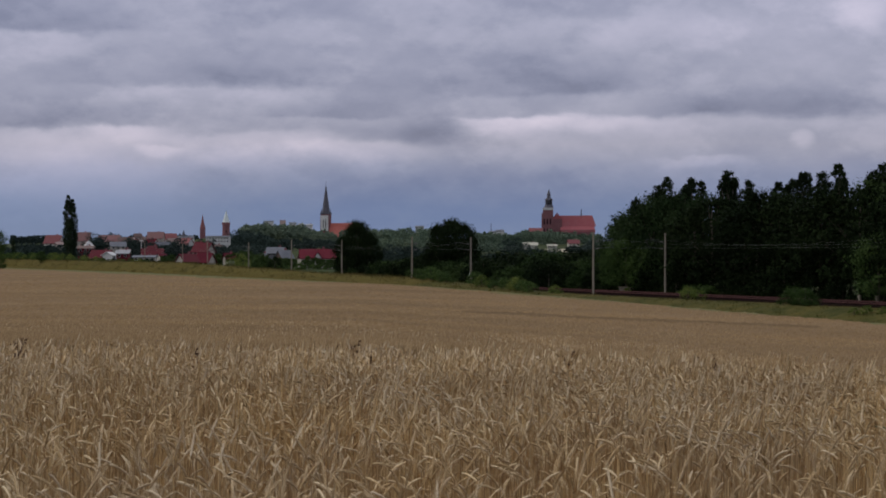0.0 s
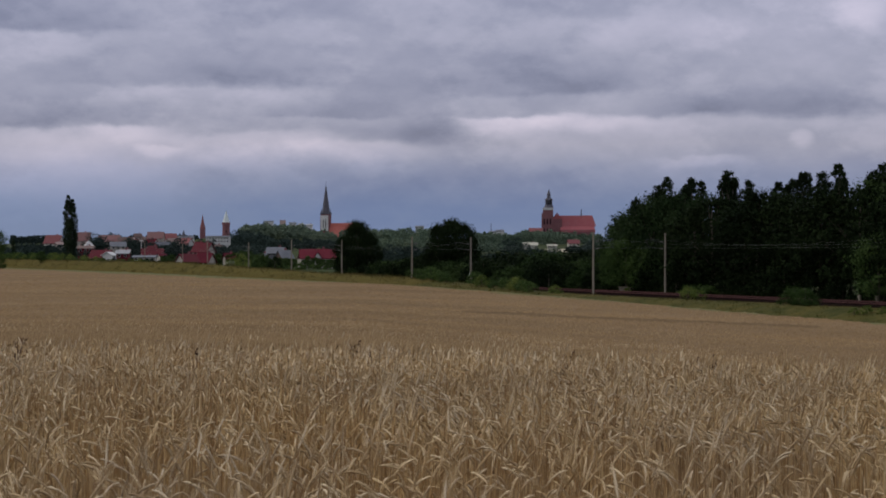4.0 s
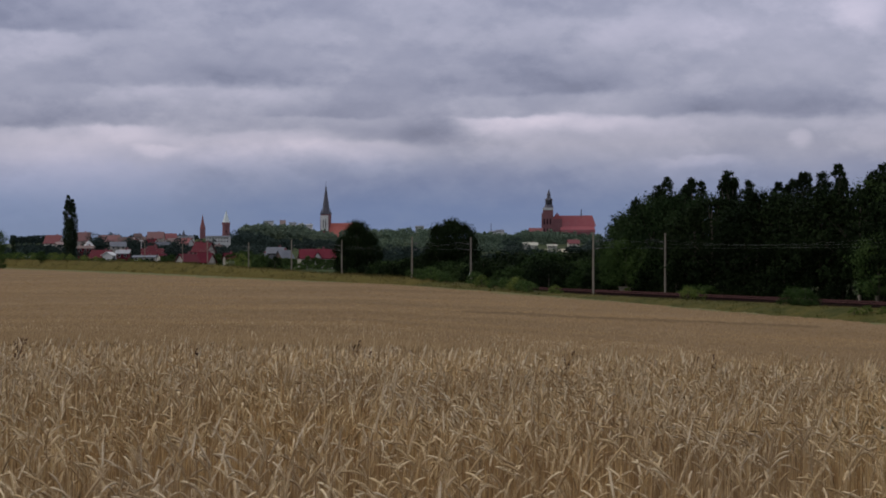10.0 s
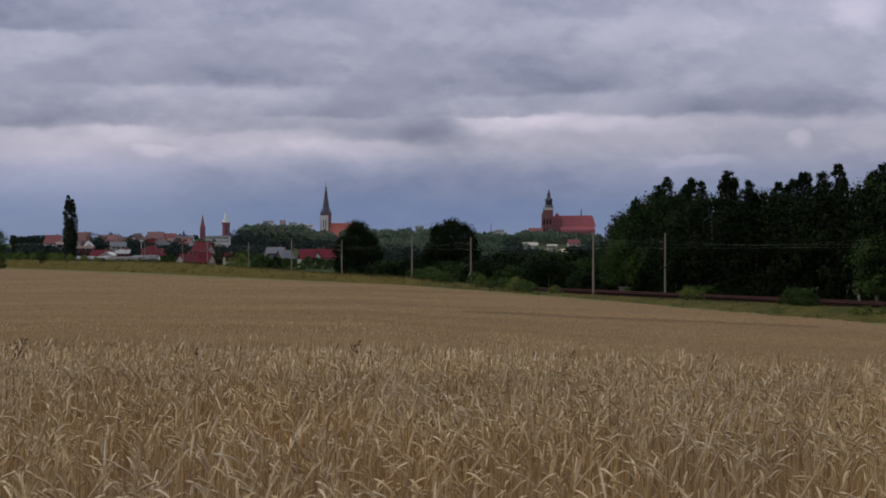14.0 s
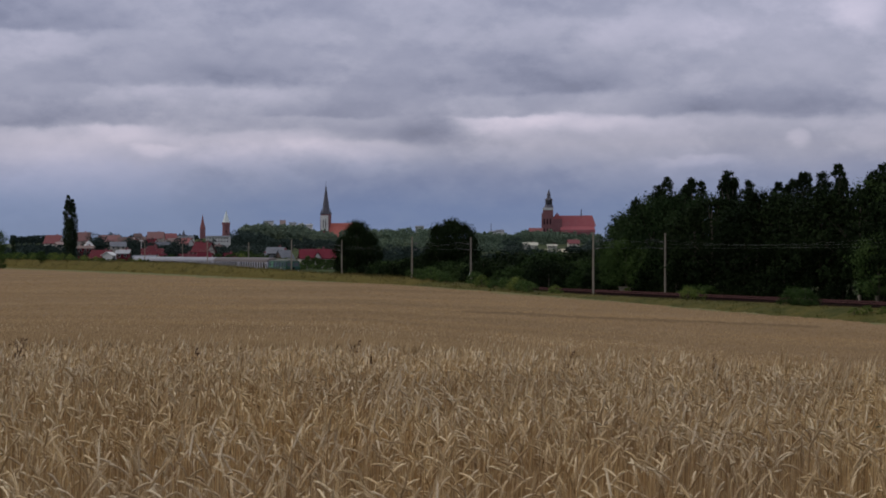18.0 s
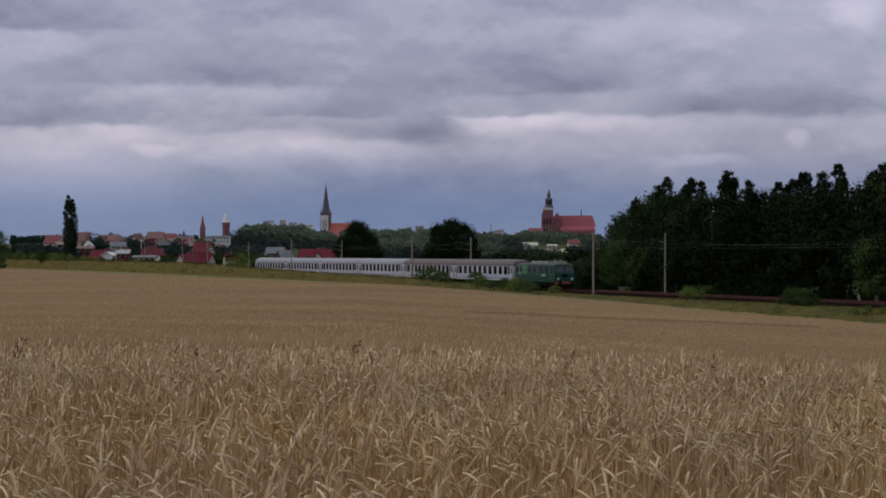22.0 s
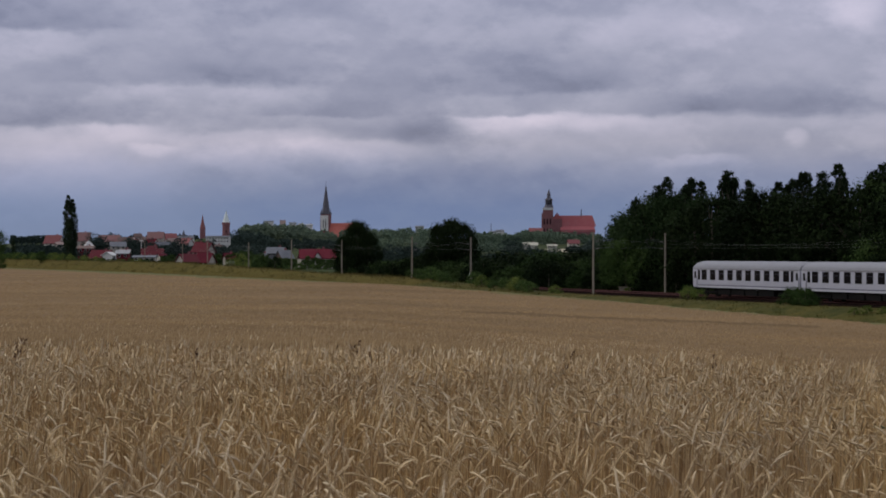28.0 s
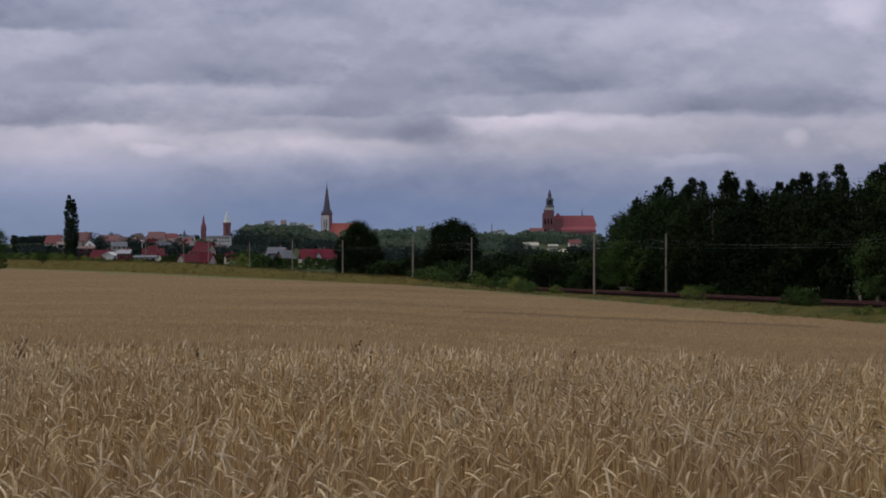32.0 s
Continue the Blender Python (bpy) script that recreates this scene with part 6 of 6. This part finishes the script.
def small_towers():
    c = new("church_tower")
    c.matrix_basis = pose(-328.0, 2700.0, 2.0, 0, 0, 10)
    tagged(c, "slender red brick church spire over the town roofs", "tower")
    tower_part("shaft", c, 0, 0, 0, 33, 3.8 * R2, 3.6 * R2, M_BRICK_HAZED)
    tower_part("spire", c, 0, 0, 33, 53, 3.8, 0.1, M_TILE, 8, 22.5)
    for sx in (-1, 1):
        tower_part("pinnacle", c, sx * 3.2, -3.2, 33, 39, 0.8, 0.05, M_BRICK_HAZED, 6, 0)
    c = new("gate_tower")
    c.matrix_basis = pose(-296.0, 2700.0, 2.0, 0, 0, 8)
    tagged(c, "brick gate tower with a pale green conical spire", "tower")
    s = tower_part("shaft", c, 0, 0, 0, 38, 5.2, 5.0, M_BRICK_HAZED, 16, 0)
    tower_part("parapet", c, 0, 0, 38, 42, 5.6, 5.6, M_BRICK_HAZED, 16, 0)
    tower_part("spire", c, 0, 0, 42, 58, 4.9, 0.1, M_COPPER, 16, 0, "pale copper cone")
    for k in range(3):
        slot(s, 0, -5.1, 8 + 10 * k, 1.1, 4)
    c = new("town_hall_turret")
    c.matrix_basis = pose(-236.0, 1800.0, 0.0, 0, 0, 0)
    tagged(c, "dark roof turret on an old town building", "tower")
    tower_part("shaft", c, 0, 0, 0, 16, 2.6, 2.4, M_BRICK_HAZED, 8, 0)
    tower_part("cap", c, 0, 0, 16, 23, 2.6, 0.1, M_SLATE_HAZED, 8, 0)
    c = new("pavilion")
    c.matrix_basis = pose(-179.0, 1000.0, 4.6, 0, 0, 20)
    tagged(c, "white pyramid-roofed pavilion at the town edge", "pavilion")
    tower_part("wall", c, 0, 0, -7, 0.3, 2.3 * R2, 2.3 * R2, M_WHITE)
    tower_part("roof", c, 0, 0, 0.3, 3.8, 2.9 * R2, 0.1, M_WHITE, 4, 45, "white tent-like roof")
    c = new("radio_mast")
    c.matrix_basis = pose(68.0, 2800.0, 8.0, 0, 0, 0)
    tagged(c, "thin dark mast above the far trees", "mast")
    tower_part("pole", c, 0, 0, 0, 36, 0.9, 0.5, M_SLATE_HAZED, 6, 0)
    c = new("street_lamp")
    c.matrix_basis = pose(-122.0, 800.0, -3.0, 0, 0, 0)
    tagged(c, "pale lamp post at the town edge", "lamp post")
    tower_part("post", c, 0, 0, 0, 10, 0.2, 0.12, M_WHITE, 6, 0)
    tower_part("arm", c, 0, 0, 9.6, 10, 0.9, 0.7, M_WHITE, 6, 0)


steeple_church()
great_church()
small_towers()


def stubble():
    """Pale mown field beyond the hedge."""
    xs, ys = np.linspace(76, 97, 12), np.linspace(1290, 1500, 16)
    X, Y = np.meshgrid(xs, ys)
    Z = ground_z(X, Y) + 0.6
    n, m = X.shape
    i, j = np.meshgrid(np.arange(n - 1), np.arange(m - 1), indexing="ij")
    q = np.stack([i * m + j, i * m + j + 1, (i + 1) * m + j + 1, (i + 1) * m + j], -1).reshape(-1, 4)
    tagged(new("stubble_field", fast_mesh("stubble_field", np.stack([X, Y, Z], -1).reshape(-1, 3), q, M_STUBBLE, True)), "pale straw-coloured mown field near the town", "field", kind="structure")


M_STUBBLE = material("stubble", [(0.42, 0.36, 0.24), (0.56, 0.49, 0.34)], 0.02, 0.6, 0.95, 0.2)
stubble()


# ---- rough grass beside the line ----
def verge_grass():
    """Standing dry grass and weeds on the bank between the wheat and the rails: single blades in tufts."""
    rs = np.random.RandomState(12)
    n = 8500
    s = 165 - 620 * rs.rand(n) ** 1.35
    w = rs.uniform(3.2, EDGE + 0.4, n)
    keep = rs.rand(n) < np.where(s < 20, 0.5, 0.25)
    s, w = s[keep], w[keep]
    x, y = place(s, w)
    z = ground_z(x, y)
    per = 7
    x, y, z = (np.repeat(v, per) for v in (x, y, z))
    m = len(x)
    x, y = x + rs.normal(0, 0.35, m), y + rs.normal(0, 0.35, m)
    h = rs.uniform(0.15, 0.5, m) * (1 - 0.5 * np.repeat(smoothstep(50, 90, s), per))
    a = rs.rand(m) * 6.283
    wd = rs.uniform(0.02, 0.05, m)
    lx, ly = rs.normal(0, 0.2, m) * h, rs.normal(0, 0.2, m) * h
    v = np.stack([np.stack([x - np.cos(a) * wd, y - np.sin(a) * wd, z - 0.05], -1), np.stack([x + np.cos(a) * wd, y + np.sin(a) * wd, z - 0.05], -1),
                  np.stack([x + lx, y + ly, z + h], -1)], 1).reshape(-1, 3)
    me = fast_mesh("verge_grass", v, np.arange(len(v)).reshape(-1, 3), [M_BLADE, M_GRASS])
    me.polygons.foreach_set("material_index", (np.repeat(s, per) + rs.normal(0, 14, m) > 30).astype(np.int32))
    tagged(new("verge_grass", me), "dry yellow-green grass and weeds on the railway bank", "grass", kind="stuff")


M_BLADE = material("grass_blades", [(0.052, 0.052, 0.013), (0.105, 0.088, 0.024), (0.165, 0.122, 0.036)], 0.08, 2.0, 0.8, 0.0, island=0.3, spec=0.2)
verge_grass()


# ---- weeds in the crop ----
def blade(bm, a, b, width, droop):
    """A narrow leaf from a to b with a midrib fold."""
    a, b = Vector(a), Vector(b)
    side = (b - a).cross(Vector((0, 0, 1)))
    side = side.normalized() * width if side.length > 1e-6 else Vector((width, 0, 0))
    mid = (a + b) / 2 + Vector((0, 0, droop))
    v = [bm.verts.new(p) for p in (a, mid - side, mid + Vector((0, 0, -width * 0.4)), mid + side, b)]
    bm.faces.new((v[0], v[1], v[2])), bm.faces.new((v[0], v[2], v[3])), bm.faces.new((v[1], v[4], v[2])), bm.faces.new((v[2], v[4], v[3]))


def dock(seed, tall):
    """A ripe dock: dark brown stalk with tiers of rusty seed."""
    rs = random.Random(seed)
    w = new("dock_weed")
    bm = bmesh.new()
    rod(bm, (0, 0, 0), (0.03, 0, tall * 0.6), 0.006, 0.005, 6)
    rod(bm, (0.03, 0, tall * 0.6), (0.02, 0.02, tall), 0.005, 0.002, 6)
    part("stem", bm, M_DOCK, w)
    for k in range(4):
        bm = bmesh.new()
        a = rs.random() * 6.28
        tip = Vector((math.cos(a) * 0.07, math.sin(a) * 0.05, tall * (0.86 + 0.05 * k)))
        base = Vector((0.02, 0, tall * (0.66 + 0.05 * k)))
        rod(bm, base, tip, 0.003, 0.001, 5)
        for i in range(16):
            p = base.lerp(tip, 0.15 + 0.85 * rs.random())
            r = 0.006 + 0.006 * rs.random()
            bmesh.ops.create_icosphere(bm, subdivisions=1, radius=r, matrix=Matrix.Translation(p + Vector((rs.gauss(0, 0.008), rs.gauss(0, 0.008), rs.gauss(0, 0.01)))))
        part("seed_spike", bm, M_DOCK, w, "rusty brown seed spike")
    return w


def thistle(seed, tall):
    """A green thistle with spreading toothed leaves."""
    rs = random.Random(seed)
    w = new("green_weed")
    bm = bmesh.new()
    rod(bm, (0, 0, 0), (0.0, 0.02, tall), 0.007, 0.004, 6)
    part("stem", bm, M_WEED, w)
    for k in range(11):
        bm = bmesh.new()
        a, z = k * 2.4 + rs.random() * 0.5, tall * (0.45 + 0.05 * k)
        d = Vector((math.cos(a), math.sin(a), 0.25))
        base = Vector((0, 0.01, z))
        ln = 0.15 * (1.15 - 0.06 * k)
        blade(bm, base, base + d * ln, 0.018, 0.02)
        for i in (0.35, 0.6, 0.8):
            for sg in (-1, 1):
                o = base + d * ln * i
                blade(bm, o, o + Vector((-d.y * sg * 0.045 + d.x * 0.02, d.x * sg * 0.045 + d.y * 0.02, 0.01)), 0.006, 0.004)
        part("leaf", bm, M_WEED, w)
    return w


M_DOCK = material("ripe_dock", [(0.06, 0.032, 0.018), (0.12, 0.065, 0.034), (0.18, 0.095, 0.05)], 6, 60, 0.85, 0.2)
M_WEED = material("thistle_green", [(0.045, 0.075, 0.035), (0.09, 0.125, 0.06)], 5, 50, 0.7, 0.2)


def build_weeds():
    tall_dock, low_dock, green = dock(1, 0.97), dock(2, 0.91), thistle(3, 0.9)
    spots = [(1.28, 19.5), (-0.66, 20.5), (-4.6, 21.5), (-2.5, 21.0), (3.0, 21.8), (2.2, 23.5), (-1.1, 24.5), (0.55, 26.0), (-5.6, 26.0), (4.7, 20.2),
             (3.4, 26.5), (-0.2, 30.0), (5.6, 29.0), (-6.2, 31.0)]
    for k, (x, y) in enumerate(spots):
        src = tall_dock if k % 2 == 0 else low_dock
        m = pose(x, y, gz(x, y) - 0.02, random.uniform(-6, 6), random.uniform(-2, 8), random.uniform(0, 360))
        if k < 2:
            src.matrix_basis = m
            ob = src
        else:
            ob = copy_thing(src, m)
        tagged(ob, "dark rusty dock standing among the wheat", "weed", "docks in the wheat")
    for k, (x, y) in enumerate(((-1.27, 5.75), (-1.2, 5.95), (-0.05, 6.1), (0.62, 6.4), (-0.62, 6.9), (2.55, 11.2))):
        m = pose(x, y, gz(x, y) - 0.08, random.uniform(-5, 5), random.uniform(-5, 5), random.uniform(0, 360))
        if k == 0:
            green.matrix_basis = m
            ob = green
        else:
            ob = copy_thing(green, m)
        tagged(ob, "green thistle half hidden in the wheat", "weed", "green weeds in the wheat")


build_weeds()


# ---- what moves ----
def motions():
    # clouds drift slowly to the left and rise a little
    walk(BACKDROP, [(0, pose(*EYE, 0, 0, -0.10)), (16.0, pose(*EYE, 0.02, 0, 0.0)), (32.0, pose(*EYE, 0.045, 0, 0.10))])

    # the train: tail position along the line
    def tail(t):
        d = t - 25.0
        return 33.75 * d - 0.053 * d * d

    times = [0.0] + [0.5 + k for k in range(32)] + [32.0]
    for c, n in COACHES:
        walk(c, [(t, along(tail(t) + (n + 0.5) * COACH_PITCH, -1.42, RAIL)) for t in times])
    walk(LOCO, [(t, along(tail(t) + 6 * COACH_PITCH + 7.9, -1.42, RAIL)) for t in times])

    # the wheat rocks in gusts that run across the field
    for ob, x, y, z, turn, phase, fine in CLUMPS:
        step = (0.5, 0.3, 0.25)[fine]
        rows = []
        for k in range(int(32 / step) + 1):
            t = min(32.0, k * step)
            gust = 0.6 + 0.5 * math.sin(0.55 * t - 0.35 * x - 0.16 * y) + 0.35 * math.sin(1.3 * t + 0.5 * x + phase * 0.3)
            a = gust * (1.6 * math.sin(4.2 * t - 1.1 * x - 0.5 * y + phase * 0.35) + 0.5) * (1.0, 0.9, 0.8)[2 - fine]
            b = gust * 0.9 * math.sin(3.3 * t + phase)
            rows.append((t, pose(x, y, z, b, a, turn)))
        if rows[-1][0] < 32.0:
            rows.append((32.0, rows[-1][1]))
        walk(ob, rows)


motions()
